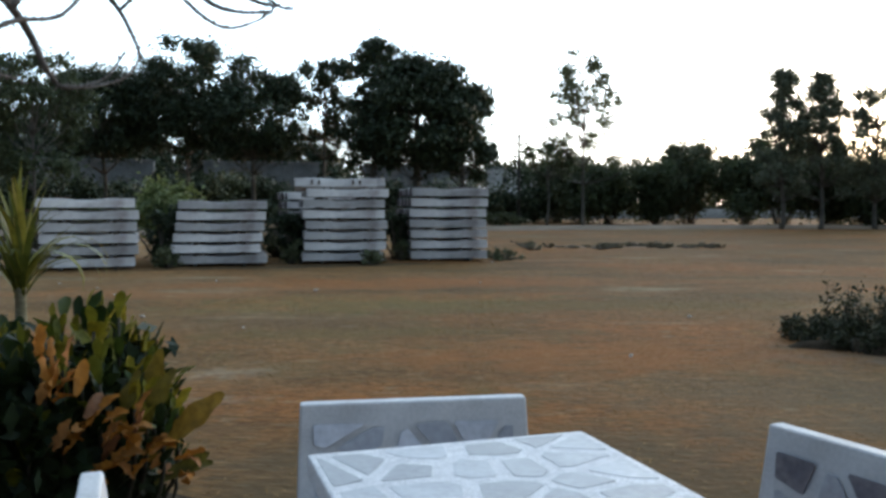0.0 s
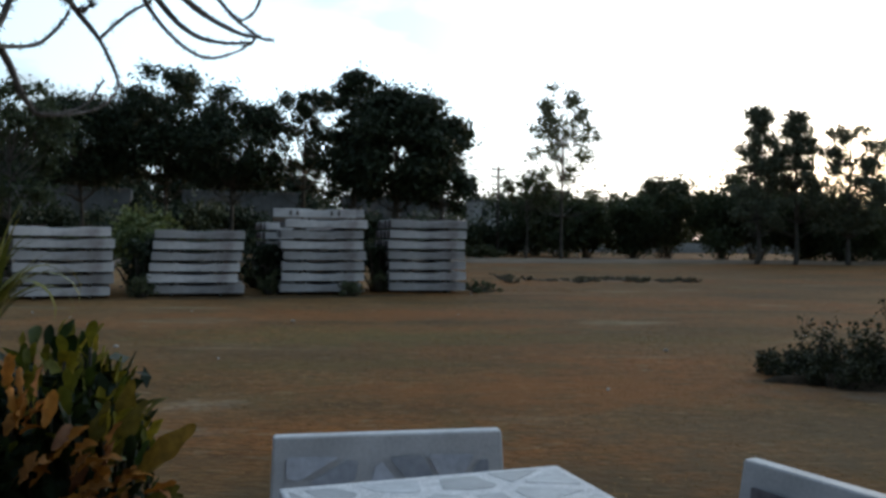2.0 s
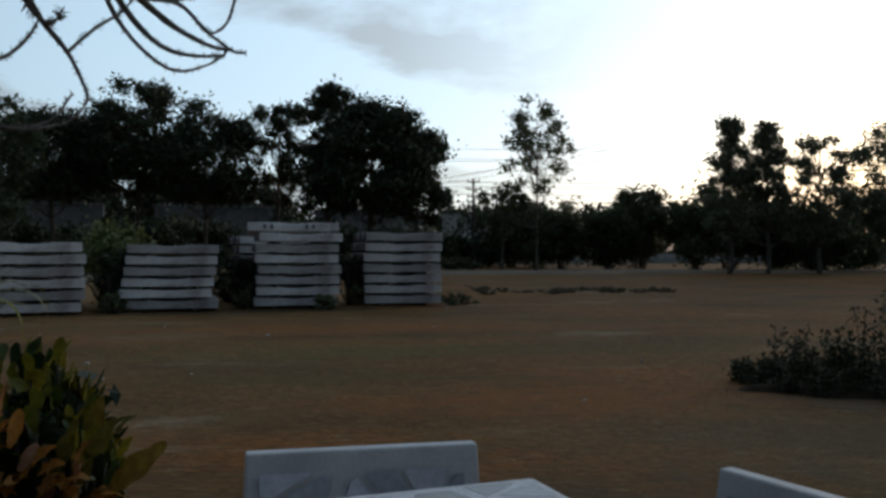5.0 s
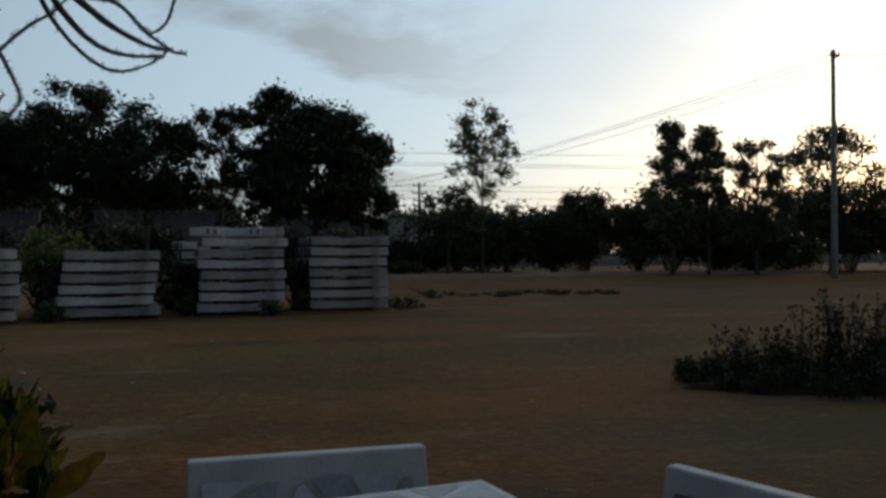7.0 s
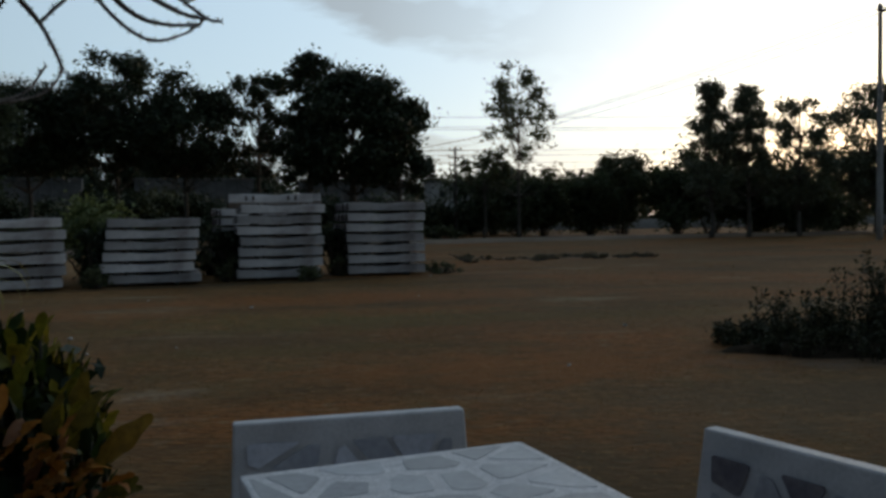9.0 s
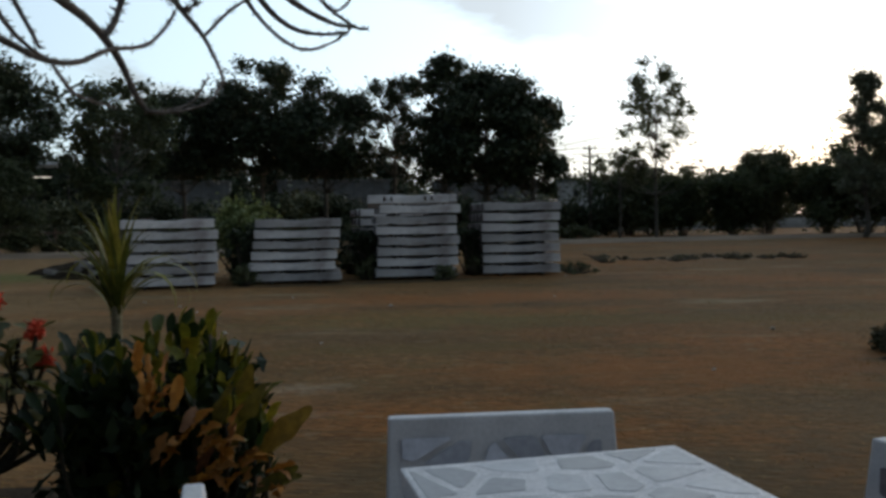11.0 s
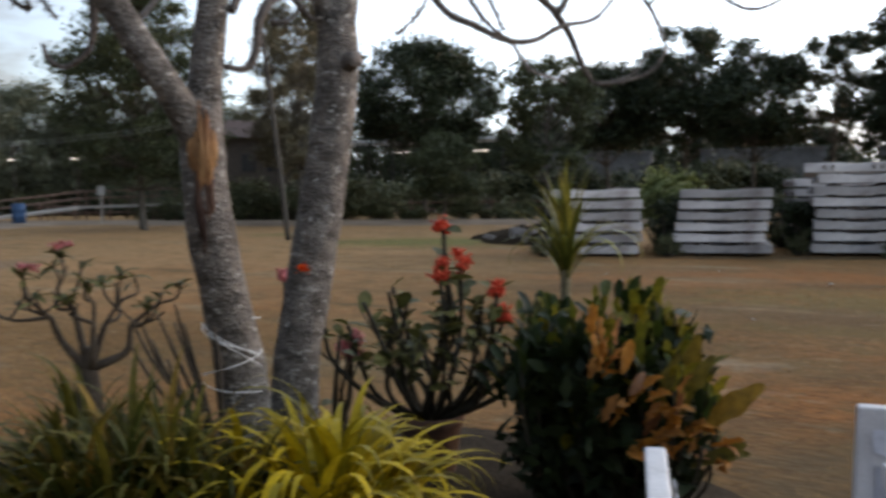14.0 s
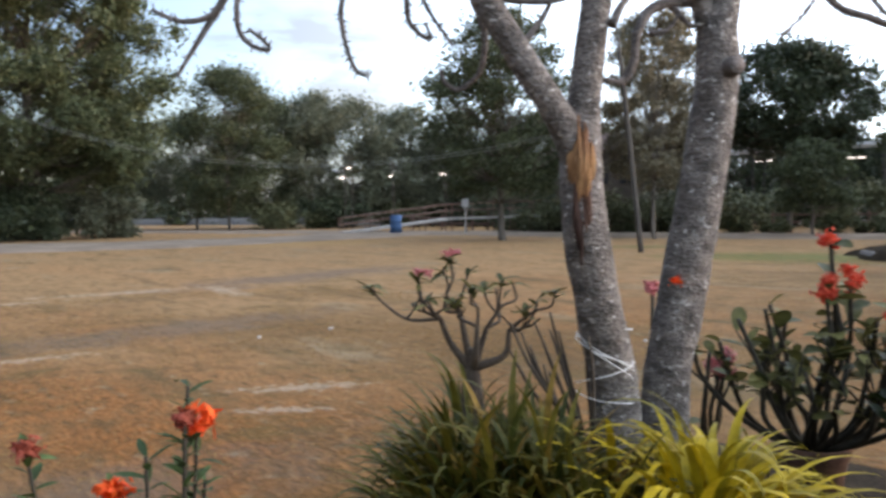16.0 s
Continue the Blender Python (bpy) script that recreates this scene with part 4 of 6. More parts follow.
branch(0.013, 0.006, 1, [(-0.88, -0.62, 2.52), (-0.82, -0.72, 2.25), (-0.83, -0.72, 2.16), (-0.82, -0.7, 2.05), (-0.8, -0.67, 1.97), (-0.78, -0.63, 1.95)])
branch(0.013, 0.006, 1, [(-0.7, -0.5, 2.46), (-0.61, -0.55, 2.24), (-0.61, -0.54, 2.15), (-0.58, -0.5, 2.09), (-0.56, -0.47, 2.08), (-0.57, -0.49, 2.14)])
branch(0.011, 0.005, 1, [(-0.69, -0.48, 2.39), (-0.58, -0.5, 2.24), (-0.55, -0.45, 2.14), (-0.51, -0.4, 2.05)])
branch(0.014, 0.007, 0, [(-0.46, -0.33, 2.22), (-0.44, -0.3, 2.09), (-0.45, -0.31, 1.96), (-0.48, -0.35, 1.9), (-0.51, -0.39, 1.88), (-0.53, -0.43, 1.91), (-0.54, -0.44, 1.96)])
branch(0.028, 0.012, 0, [(0.03, 0.6, 2.26), (-0.06, 0.46, 2.24), (-0.09, 0.37, 2.23), (-0.12, 0.28, 2.19), (-0.12, 0.21, 2.09), (-0.13, 0.2, 1.98), (-0.16, 0.17, 1.91), (-0.18, 0.08, 1.91)])
branch(0.016, 0.006, 0, [(-0.09, 0.37, 2.23), (-0.08, 0.38, 2.34), (-0.04, 0.41, 2.45)])
branch(0.016, 0.006, 0, [(-0.15, 0.31, 2.11), (-0.1, 0.36, 2.12), (-0.06, 0.4, 2.19)])
branch(0.014, 0.006, 0, [(-0.09, 0.37, 2.22), (-0.06, 0.46, 2.14), (-0.05, 0.53, 2.17)])
branch(0.02, 0.007, 0, [(-0.05, 0.0, 2.09), (-0.06, 0.06, 2.17), (-0.05, 0.13, 2.25), (-0.05, 0.27, 2.4)])
branch(0.018, 0.008, 0, [(-0.41, -0.42, 2.24), (-0.3, -0.29, 2.2), (-0.19, -0.15, 2.19), (-0.11, -0.06, 2.24)])
branch(0.014, 0.006, 0, [(-0.24, -0.29, 2.01), (-0.22, -0.19, 2.13), (-0.22, -0.1, 2.28)])

# ---- leaves and stems of garden plants ----
def blade_mesh(name, length, width, bend, material, fold=0.25, tip=1.0, segs=8, base=0.35):
    """A long leaf that starts along +x and bends down."""
    verts, faces = [], []
    x = z = 0.0
    for i in range(segs + 1):
        f = i / segs
        w = width / 2 * (base + (1 - base) * min(1, f * 3)) * (max(0.02, 1 - max(0, (f - 0.35) / 0.65) ** 1.6 * tip))
        a = radians(bend) * f * f
        if i:
            x += length / segs * math.cos(a)
            z -= length / segs * math.sin(a)
        verts += [(x, -w, z + w * fold), (x, 0, z), (x, w, z + w * fold)]
    for i in range(segs):
        for k in range(2):
            faces.append((i * 3 + k, i * 3 + k + 1, (i + 1) * 3 + k + 1, (i + 1) * 3 + k))
    return mesh_of(name, verts, faces, material, True)


def oval_mesh(name, length, width, bend, material, curl=0.12, segs=6, wave=0.0, paddle=1.0):
    verts, faces = [], []
    x = z = 0.0
    for i in range(segs + 1):
        f = i / segs
        w = width / 2 * max(0.04, math.sin(math.pi * min(1, 0.03 + f ** paddle * 0.95)) ** 0.6)
        a = radians(bend) * f
        if i:
            x += length / segs * math.cos(a)
            z -= length / segs * math.sin(a)
        u = wave * math.sin(f * 17)
        verts += [(x, -w, z + w * curl * 2 + u * w), (x, 0, z), (x, w, z + w * curl * 2 - u * w)]
    for i in range(segs):
        for k in range(2):
            faces.append((i * 3 + k, i * 3 + k + 1, (i + 1) * 3 + k + 1, (i + 1) * 3 + k))
    return mesh_of(name, verts, faces, material, True)


def leaf(mesh, parent, place, turn, rise, roll=0.0, s=1.0, name="leaf"):
    """One leaf, its base at place, heading to the compass turn and rising by degrees."""
    return child(name, mesh, parent, Matrix.Translation(place) @ Euler((radians(roll), radians(-rise), radians(turn))).to_matrix().to_4x4() @ Matrix.Scale(s, 4))


M_croton = leafy("croton_green", (0.006, 0.014, 0.004), (0.022, 0.040, 0.008), "object", tip=(0.13, 0.12, 0.015), rough=0.5, gloss=0.2)
# croton leaves with sunlight put into a brighter yellow-green
M_croton_sunlit = leafy("croton_sunlit_yellow_green", (0.060, 0.074, 0.009), (0.25, 0.185, 0.020), "object", rough=0.5)
M_croton_dead = leafy("croton_dry_orange", (0.19, 0.070, 0.015), (0.34, 0.130, 0.023), "object", tip=(0.14, 0.06, 0.035), rough=0.7, gloss=0.2)
M_stem = mat("green_grey_stem", (0.042, 0.036, 0.026), (0.024, 0.022, 0.016), scale=20, fine=90)
M_lily_yellow = leafy("variegated_yellow_blade", (0.13, 0.105, 0.007), (0.56, 0.36, 0.018), "object", rough=0.55)
M_lily_green = leafy("green_blade", (0.024, 0.034, 0.006), (0.108, 0.086, 0.012), "object", tip=(0.22, 0.11, 0.025), rough=0.6)
M_drac = leafy("palm_blade", (0.05, 0.062, 0.012), (0.20, 0.175, 0.03), "object", tip=(0.30, 0.22, 0.07), rough=0.45)
M_euph_leaf = leafy("dull_green_leaf", (0.032, 0.040, 0.014), (0.105, 0.098, 0.028), "object", tip=(0.16, 0.14, 0.05))
M_red = leafy("coral_red_petals", (0.62, 0.06, 0.035), (0.75, 0.12, 0.06), rough=0.6, through=0.3)
M_pink = leafy("dusty_pink_petals", (0.45, 0.12, 0.12), (0.6, 0.2, 0.2), rough=0.6, through=0.3)
M_orange = leafy("orange_red_petals", (0.72, 0.06, 0.015), (0.86, 0.14, 0.025), rough=0.6, through=0.3)
M_pot = mat("brown_clay_pot", (0.12, 0.06, 0.04), (0.07, 0.038, 0.028), scale=8, fine=50)

# flower bed of dark soil
verts, faces = [], []
for i in range(13):
    for k in range(40):
        a = 2 * math.pi * k / 40
        r = i / 12
        px, py = -2.40 + 1.72 * r * math.cos(a) * (1 + 0.12 * math.sin(3 * a)) , 2.85 + 1.95 * r * math.sin(a) * (1 + 0.10 * math.cos(2 * a))
        verts.append((px, py, 0.05 * (1 - r ** 3) + 0.02 * noise.noise(Vector((px * 5, py * 5, 0))) * (1 - r) - (0.05 if i == 12 else 0)))
for i in range(12):
    for k in range(40):
        faces.append((i * 40 + k, i * 40 + (k + 1) % 40, (i + 1) * 40 + (k + 1) % 40, (i + 1) * 40 + k))
tagged(new("flower_bed", mesh_of("flower_bed", verts, faces, M_soil, True)), "flower bed of dark bare soil", "soil", kind="structure")

# croton shrub
M_croton_old = leafy("croton_browning_leaf", (0.075, 0.066, 0.011), (0.18, 0.105, 0.018), "object", rough=0.55)
_r = random.Random(21)
croton = thing("croton_shrub", pose(-1.46, 3.50, 0), "dense croton shrub with dark green, yellow and dry orange leaves", "shrub")
# u runs along the bed's open side, w out towards the table
ALONG, OUT = Vector((0.925, 0.38, 0)), Vector((0.38, -0.925, 0))
CROTON = [oval_mesh("leaf", 0.135, 0.050, b, M_croton, 0.22, 7, 0.22, 1.5) for b in (-15, 10, 35)]
CROTON_Y = [oval_mesh("leaf", 0.125, 0.045, b, M_croton_sunlit, 0.22, 7, 0.22, 1.5) for b in (-15, 5, 30)]
CROTON_D = [oval_mesh("leaf", 0.14, 0.052, b, M_croton_dead, 0.3, 7, 0.45, 1.2) for b in (-20, 30, 80)]
HEAD = math.degrees(math.atan2(ALONG.y, ALONG.x))
for i in range(135):
    u, w = _r.uniform(-0.42, 0.38), _r.uniform(-0.34, 0.34)
    edge = max(abs(u + 0.02) / 0.42, abs(w) / 0.36)
    if i % 3 == 0:
        high = _r.uniform(0.35, 0.75)
    else:
        high = 0.93 - 0.20 * edge ** 3 - (0.10 if u > 0.2 else 0.0) + _r.uniform(-0.10, 0.05)
    top = ALONG * u + OUT * w + Vector((0, 0, high))
    foot = Vector((top.x * 0.45, top.y * 0.45, 0.0))
    bend = foot.lerp(top, 0.55) + Vector((top.x * 0.2, top.y * 0.2, 0))
    stem_part("stem", [foot, bend, top], [0.011, 0.006], croton, M_stem, 5, "", 0, 3)
    away = math.degrees(math.atan2(top.y, top.x))
    crest = high > 0.80 or (u > 0.16 and high > 0.5)
    for k in range(6):
        p = bend.lerp(top, 0.35 + 0.65 * k / 5)
        turn = away + k * 137.5 + _r.uniform(-20, 20)
        # crest leaves get the sunlit colour, fewer of them on the left
        sunny = crest and k > 2 and _r.random() < (0.8 if u > -0.1 else 0.35)
        leaf(_r.choice(CROTON_Y if sunny else CROTON), croton, p, turn, _r.uniform(48, 84), _r.uniform(-35, 35), _r.uniform(0.7, 1.12))
# sprays of dried leaves on the open side
for u, w, z, n, spread, lift in ((-0.05, 0.44, 0.86, 4, 0.025, 80), (-0.04, 0.44, 0.74, 7, 0.04, 70), (0.0, 0.44, 0.62, 8, 0.05, 60), (0.13, 0.43, 0.56, 10, 0.06, 50), (0.22, 0.42, 0.48, 10, 0.07, 40), (0.08, 0.43, 0.44, 7, 0.06, 20), (0.36, 0.36, 0.38, 6, 0.05, 25)):
    for k in range(n):
        leaf(_r.choice(CROTON_D), croton, ALONG * (u + _r.gauss(0, spread)) + OUT * (w + _r.gauss(0, 0.03)) + Vector((0, 0, z + _r.gauss(0, spread * 0.7))), HEAD + _r.uniform(-80, 200), lift + _r.uniform(-25, 25), _r.uniform(-70, 70), _r.uniform(0.65, 1.05), "dry_leaf")
# inner leaves in a darker green, the shrub's inner shade put into it
_core = child("inner_foliage", leaf_mesh("inner_foliage", [tuple(ALONG * _r.uniform(-0.34, 0.26) + OUT * _r.uniform(-0.28, 0.28) + Vector((0, 0, _r.uniform(0.12, 0.78)))) for i in range(110)], [_r.uniform(0.09, 0.15) for _ in range(110)], 7000, 0.055, np.random.default_rng(9), leafy("croton_shaded_inner_leaf", (0.006, 0.014, 0.005), (0.016, 0.028, 0.008)), 1.0), croton)
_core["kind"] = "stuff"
# long wavy paddle leaves reaching out over the grass
PADDLE = [oval_mesh("leaf", 0.38, 0.092, b, M_croton_old, 0.14, 18, 0.34, 1.4) for b in (-22, 8)]
for u, w, z, turn, rise, size, kind in ((0.24, 0.30, 0.46, -4, 30, 1.0, 0), (0.26, 0.26, 0.42, 10, 40, 0.8, 1), (0.30, 0.24, 0.36, -15, 12, 0.55, 1), (0.28, 0.30, 0.34, 12, 22, 0.6, 0), (0.20, 0.32, 0.50, 5, 62, 0.85, 1), (0.24, 0.2, 0.55, 25, 68, 0.8, 0), (0.14, 0.34, 0.52, -10, 74, 0.75, 1)):
    leaf(PADDLE[kind], croton, ALONG * u + OUT * w + Vector((0, 0, z)), HEAD + turn, rise, 55 + _r.uniform(-15, 15), size, "paddle_leaf")
# a low dark shoot beside the pot
for k in range(7):
    leaf(CROTON[k % 3], croton, ALONG * (-0.46 - 0.03 * (k % 3)) + OUT * 0.1 + Vector((0, 0, 0.50 + 0.03 * k)), HEAD + 180 + _r.uniform(-60, 60), _r.uniform(20, 70), _r.uniform(-30, 30), 0.9)

# tall palm-like plant behind the croton
drac = thing("dracaena", pose(-1.90, 3.97, 0), "tall palm-like dracaena with arching yellow-green leaves", "plant")
stem_part("stem", [(0.02, 0, 0), (-0.01, 0.01, 0.5), (0, 0, 1.03)], [0.028, 0.023, 0.026], drac, mat("ringed_pale_stem", (0.20, 0.165, 0.10), (0.12, 0.10, 0.06), scale=30, stretch=(1, 1, 4)), 10)
DRAC = [blade_mesh("leaf", 0.60, 0.036, b, M_drac, 0.35, segs=10) for b in (25, 60, 100, 160)]
for i in range(44):
    f = i / 43
    leaf(DRAC[min(2, int(f * 2.4 + _r.uniform(0, 0.8)))], drac, (_r.gauss(0, 0.012), _r.gauss(0, 0.012), 0.93 + 0.16 * (1 - f)), i * 137.5, 86 - 22 * f + _r.uniform(-7, 7), _r.uniform(-25, 25), _r.uniform(0.65, 0.98))
for turn, rise, size in ((-5, 66, 1.0), (-30, 60, 0.95), (20, 58, 0.85), (175, 62, 0.8), (200, 70, 0.75), (35, 70, 1.05), (150, 74, 0.9)):
    leaf(DRAC[3], drac, (0, 0, 1.0), turn, rise, 10, size)


def flower_head(name, parent, place, radius, material, petals=26, seed=0):
    rng = np.random.default_rng(seed)
    head = child(name, leaf_mesh(name, [(0, 0, 0)], [radius * 0.8], petals, radius * 0.36, rng, material, 0.75), parent, Matrix.Translation(place))
    head["kind"] = "stuff"
    return head


def thorny_plant(x, y, label, stems, tips, flower, seed, foot_z, spread, height, leaves=(8, 13)):
    """A crown-of-thorns: many thick upright stems, leaves near their tops, flower heads on some."""
    rng = random.Random(seed)
    t = thing("thorn_plant", pose(x, y, 0), label, "plant", "flowering thorn plants")
    leaf_m = [oval_mesh("leaf", 0.105, 0.060, b, M_euph_leaf, 0.12, 5, 0.0, 1.3) for b in (10, 40)]
    ends = [Vector(p) for p in tips]
    while len(ends) < stems:
        a, rr = rng.uniform(0, 6.28), spread * math.sqrt(rng.uniform(0.22, 1))
        # the plant is flattened: wider along the bed than across it
        u, v = rr * math.cos(a), 0.42 * rr * math.sin(a)
        ends.append(Vector((0.84 * u - 0.54 * v, 0.54 * u + 0.84 * v, height * rng.uniform(0.70, 1.0) * (1 - 0.16 * rr / spread))))
    for i, end in enumerate(ends):
        foot = Vector((end.x * 0.16, end.y * 0.16, foot_z))
        low = foot.lerp(end, 0.24) + Vector((end.x, end.y, 0)) * 0.24 + Vector((rng.gauss(0, 0.02), rng.gauss(0, 0.02), 0))
        mid = foot.lerp(end, 0.58) + Vector((end.x, end.y, 0)) * 0.27 + Vector((rng.gauss(0, 0.035), rng.gauss(0, 0.035), 0))
        line = spline([foot, low, mid, end], 5)
        verts, faces = tube_data(line, [0.0155 - 0.006 * k / (len(line) - 1) for k in range(len(line))], 7, wobble=0.2)
        twigs = []
        if i >= len(tips) or i % 2:
            for _ in range(2 if leaves[0] else 0):
                k = rng.randrange(7, 12)
                tip = line[k] + Vector((rng.gauss(0, 0.07), rng.gauss(0, 0.07), rng.uniform(0.10, 0.24)))
                twig = spline([line[k], line[k].lerp(tip, 0.5) + Vector((rng.gauss(0, 0.02), rng.gauss(0, 0.02), -0.02)), tip], 4)
                tube_data(twig, [0.007 - 0.0004 * q for q in range(len(twig))], 6, verts, faces)
                twigs += twig[3:]
        for _ in range(60):
            k = rng.randrange(1, len(line) - 1)
            p = line[k].lerp(line[k + 1], rng.random())
            out = Vector((rng.gauss(0, 1), rng.gauss(0, 1), rng.gauss(0.2, 0.5))).normalized()
            tube_data([p, p + out * 0.022], [0.0022, 0.0006], 3, verts, faces)
        stem = child("stem", mesh_of("stem", verts, faces, M_stem, True), t)
        for _ in range(rng.randrange(*leaves) if leaves[1] > 1 else 0):
            spot = rng.choice(twigs) if twigs and rng.random() < 0.6 else line[rng.randrange(len(line) // 2, len(line))]
            leaf(rng.choice(leaf_m), stem, spot, rng.uniform(0, 360), rng.uniform(10, 60), rng.uniform(-30, 30), rng.uniform(0.7, 1.25))
        if i < len(tips):
            for k in range(3):
                flower_head("flower", stem, end + Vector((rng.gauss(0, 0.02), rng.gauss(0, 0.02), 0.012 + rng.gauss(0, 0.015))), 0.040, flower, 120, seed * 50 + i * 3 + k)
    return t


thorny_plant(-2.44, 3.55, "crown-of-thorns plant with coral red flower heads in a clay pot", 25, [(0.10, -0.02, 1.24), (0.17, 0.02, 1.09), (0.12, -0.03, 1.05), (0.10, -0.05, 1.01), (0.33, 0.10, 0.95), (0.36, 0.11, 0.82)], M_red, 31, 0.30, 0.54, 1.08)
thorny_plant(-3.05, 3.42, "smaller thorn plant with dusty pink flowers behind the trunks", 6, [(-0.16, -0.06, 0.98), (0.16, 0.10, 0.66), (0.20, 0.04, 0.60), (0.1, 0.1, 0.62)], M_pink, 32, 0.05, 0.20, 0.9, (0, 2))
pot = thing("plant_pot", pose(-2.44, 3.55, 0.02), "round brown clay plant pot", "pot")
verts, faces = [], []
for z, r in ((0, 0.11), (0.02, 0.12), (0.24, 0.152), (0.27, 0.168), (0.31, 0.170), (0.315, 0.160), (0.27, 0.148), (0.26, 0.0)):
    for k in range(28):
        a = 2 * math.pi * k / 28
        verts.append((r * math.cos(a), r * math.sin(a), z))
for i in range(7):
    for k in range(28):
        faces.append((i * 28 + k, i * 28 + (k + 1) % 28, (i + 1) * 28 + (k + 1) % 28, (i + 1) * 28 + k))
child("pot_body", mesh_of("pot_body", verts, faces, M_pot, True), pot)

# desert rose with open grey branches
aden = thing("desert_rose", pose(-3.03, 2.08, 0), "desert rose with swollen grey stem and leaf rosettes at its tips", "plant")
M_aden = mat("grey_smooth_bark", (0.085, 0.064, 0.048), (0.052, 0.040, 0.031), scale=12, fine=70)
stem_part("stem", [(0, 0, 0), (0.01, 0, 0.35), (-0.01, 0, 0.66), (0.0, 0.0, 0.84)], [0.07, 0.060, 0.045, 0.022], aden, M_aden, 12)
ROSETTE = [oval_mesh("leaf", 0.062, 0.024, b, M_euph_leaf, 0.15, 5) for b in (10, 45)]
_r = random.Random(44)
ROSE_SIDE, ROSE_OUT = Vector((0.593, 0.805, 0)), Vector((0.805, -0.593, 0))
ROSE_LIMBS = (((-0.13, 0.02, 0.965), ((-0.41, 0.05, 1.10, 0), (-0.22, 0.0, 1.13, 1), (-0.18, 0.08, 1.05, 0), (-0.25, -0.06, 1.02, 0))),
         ((-0.05, -0.03, 0.985), ((-0.09, 0.03, 1.21, 1), (-0.12, -0.06, 1.16, 0), (-0.02, -0.05, 1.14, 0))),
         ((0.06, 0.03, 0.93), ((0.12, 0.05, 1.12, 0), (0.05, -0.08, 1.08, 0), (0.17, -0.05, 1.10, 0))),
         ((0.15, 0.0, 0.915), ((0.34, 0.0, 1.07, 0), (0.21, 0.09, 1.0, 0), (0.27, -0.05, 1.03, 0))),
         ((0.02, 0.08, 0.94), ((0.0, 0.12, 1.10, 0), (-0.07, 0.12, 1.04, 0))))
for elbow, tips in ROSE_LIMBS:
    joint = ROSE_SIDE * elbow[0] + ROSE_OUT * elbow[1] + Vector((0, 0, elbow[2]))
    base = Vector((joint.x * 0.1, joint.y * 0.1, 0.76))
    b = stem_part("limb", [base, base.lerp(joint, 0.5) + Vector((joint.x * 0.15 + _r.gauss(0, 0.014), joint.y * 0.15 + _r.gauss(0, 0.014), _r.uniform(-0.03, 0.005))), joint], [0.020, 0.014, 0.010], aden, M_aden, 8, "", 0.2, 6)
    for i, (u, w, z, bloom) in enumerate(tips):
        tip = ROSE_SIDE * u + ROSE_OUT * w + Vector((0, 0, z))
        out = Vector((tip.x - joint.x, tip.y - joint.y, 0))
        knee = joint + out * 0.55 + Vector((_r.gauss(0, 0.022), _r.gauss(0, 0.022), (z - joint.z) * _r.uniform(0.0, 0.5)))
        kink = joint + out * 0.88 + Vector((_r.gauss(0, 0.01), _r.gauss(0, 0.01), (z - joint.z) * 0.62))
        twig = stem_part("twig", [joint, knee, kink, tip], [0.0085, 0.0065, 0.005, 0.004], b, M_aden, 7, "", 0.2, 5)
        fork = knee + Vector((_r.gauss(0, 0.05), _r.gauss(0, 0.05), _r.uniform(0.04, 0.10)))
        stem_part("twig", [knee, knee.lerp(fork, 0.5) + Vector((0, 0, -0.01)), fork], [0.006, 0.004, 0.003], b, M_aden, 6, "", 0.2, 4)
        for k in range(10 if i < 2 else 4):
            leaf(_r.choice(ROSETTE), b, tip + Vector((0, 0, -0.012 * (k % 3))), k * 137.5, _r.uniform(-5, 55), _r.uniform(-20, 20), _r.uniform(0.85, 1.3))
        if bloom:
            for k in range(3):
                flower_head("flower", b, tip + Vector((_r.gauss(0, 0.015), _r.gauss(0, 0.015), 0.025)), 0.026, M_pink, 40, 300 + i * 3 + k)

flower_head("blossom", garden_tree, (-0.085, 0.40, 1.11), 0.035, M_orange, 60, 77)

# grey leafless succulent beside the trunk
dead = thing("leafless_shrub", pose(-2.60, 2.36, 0), "leafless grey shrub with stiff upright stems", "shrub")
for i in range(13):
    h = _r.uniform(0.78, 1.04)
    lean = ROSE_SIDE * _r.uniform(-0.36, 0.0) + ROSE_OUT * _r.gauss(0.0, 0.06)
    stem_part("stem", [(_r.gauss(0, 0.02), _r.gauss(0, 0.02), 0.0), lean * 0.35 + Vector((0, 0, h * 0.55)), lean * 0.8 + Vector((_r.gauss(0, 0.012), 0, h * 0.84)), lean + Vector((0, 0, h))], [0.011, 0.009, 0.007, 0.004], dead, M_aden, 6, "", 0.25, 4)


def lily_clump(x, y, label, meshes, count, seed, reach=0.1, low=20, high=85, lift=0.42, category="plant"):
    rng = random.Random(seed)
    t = thing("lily_clump", pose(x, y, 0.0), label, category, "clumps of strap-leaved lilies")
    for i in range(count):
        a, rr = rng.uniform(0, 360), reach * math.sqrt(rng.random())
        f = rr / reach
        leaf(rng.choice(meshes), t, (rr * math.cos(radians(a)), rr * math.sin(radians(a)), 0.04 + lift * (1 - 0.5 * f) * rng.random() ** 0.6), a + rng.uniform(-50, 50), high - (high - low) * f * rng.uniform(0.5, 1.0) + rng.uniform(-8, 8), rng.uniform(-15, 15), rng.uniform(0.75, 1.1))
    return t


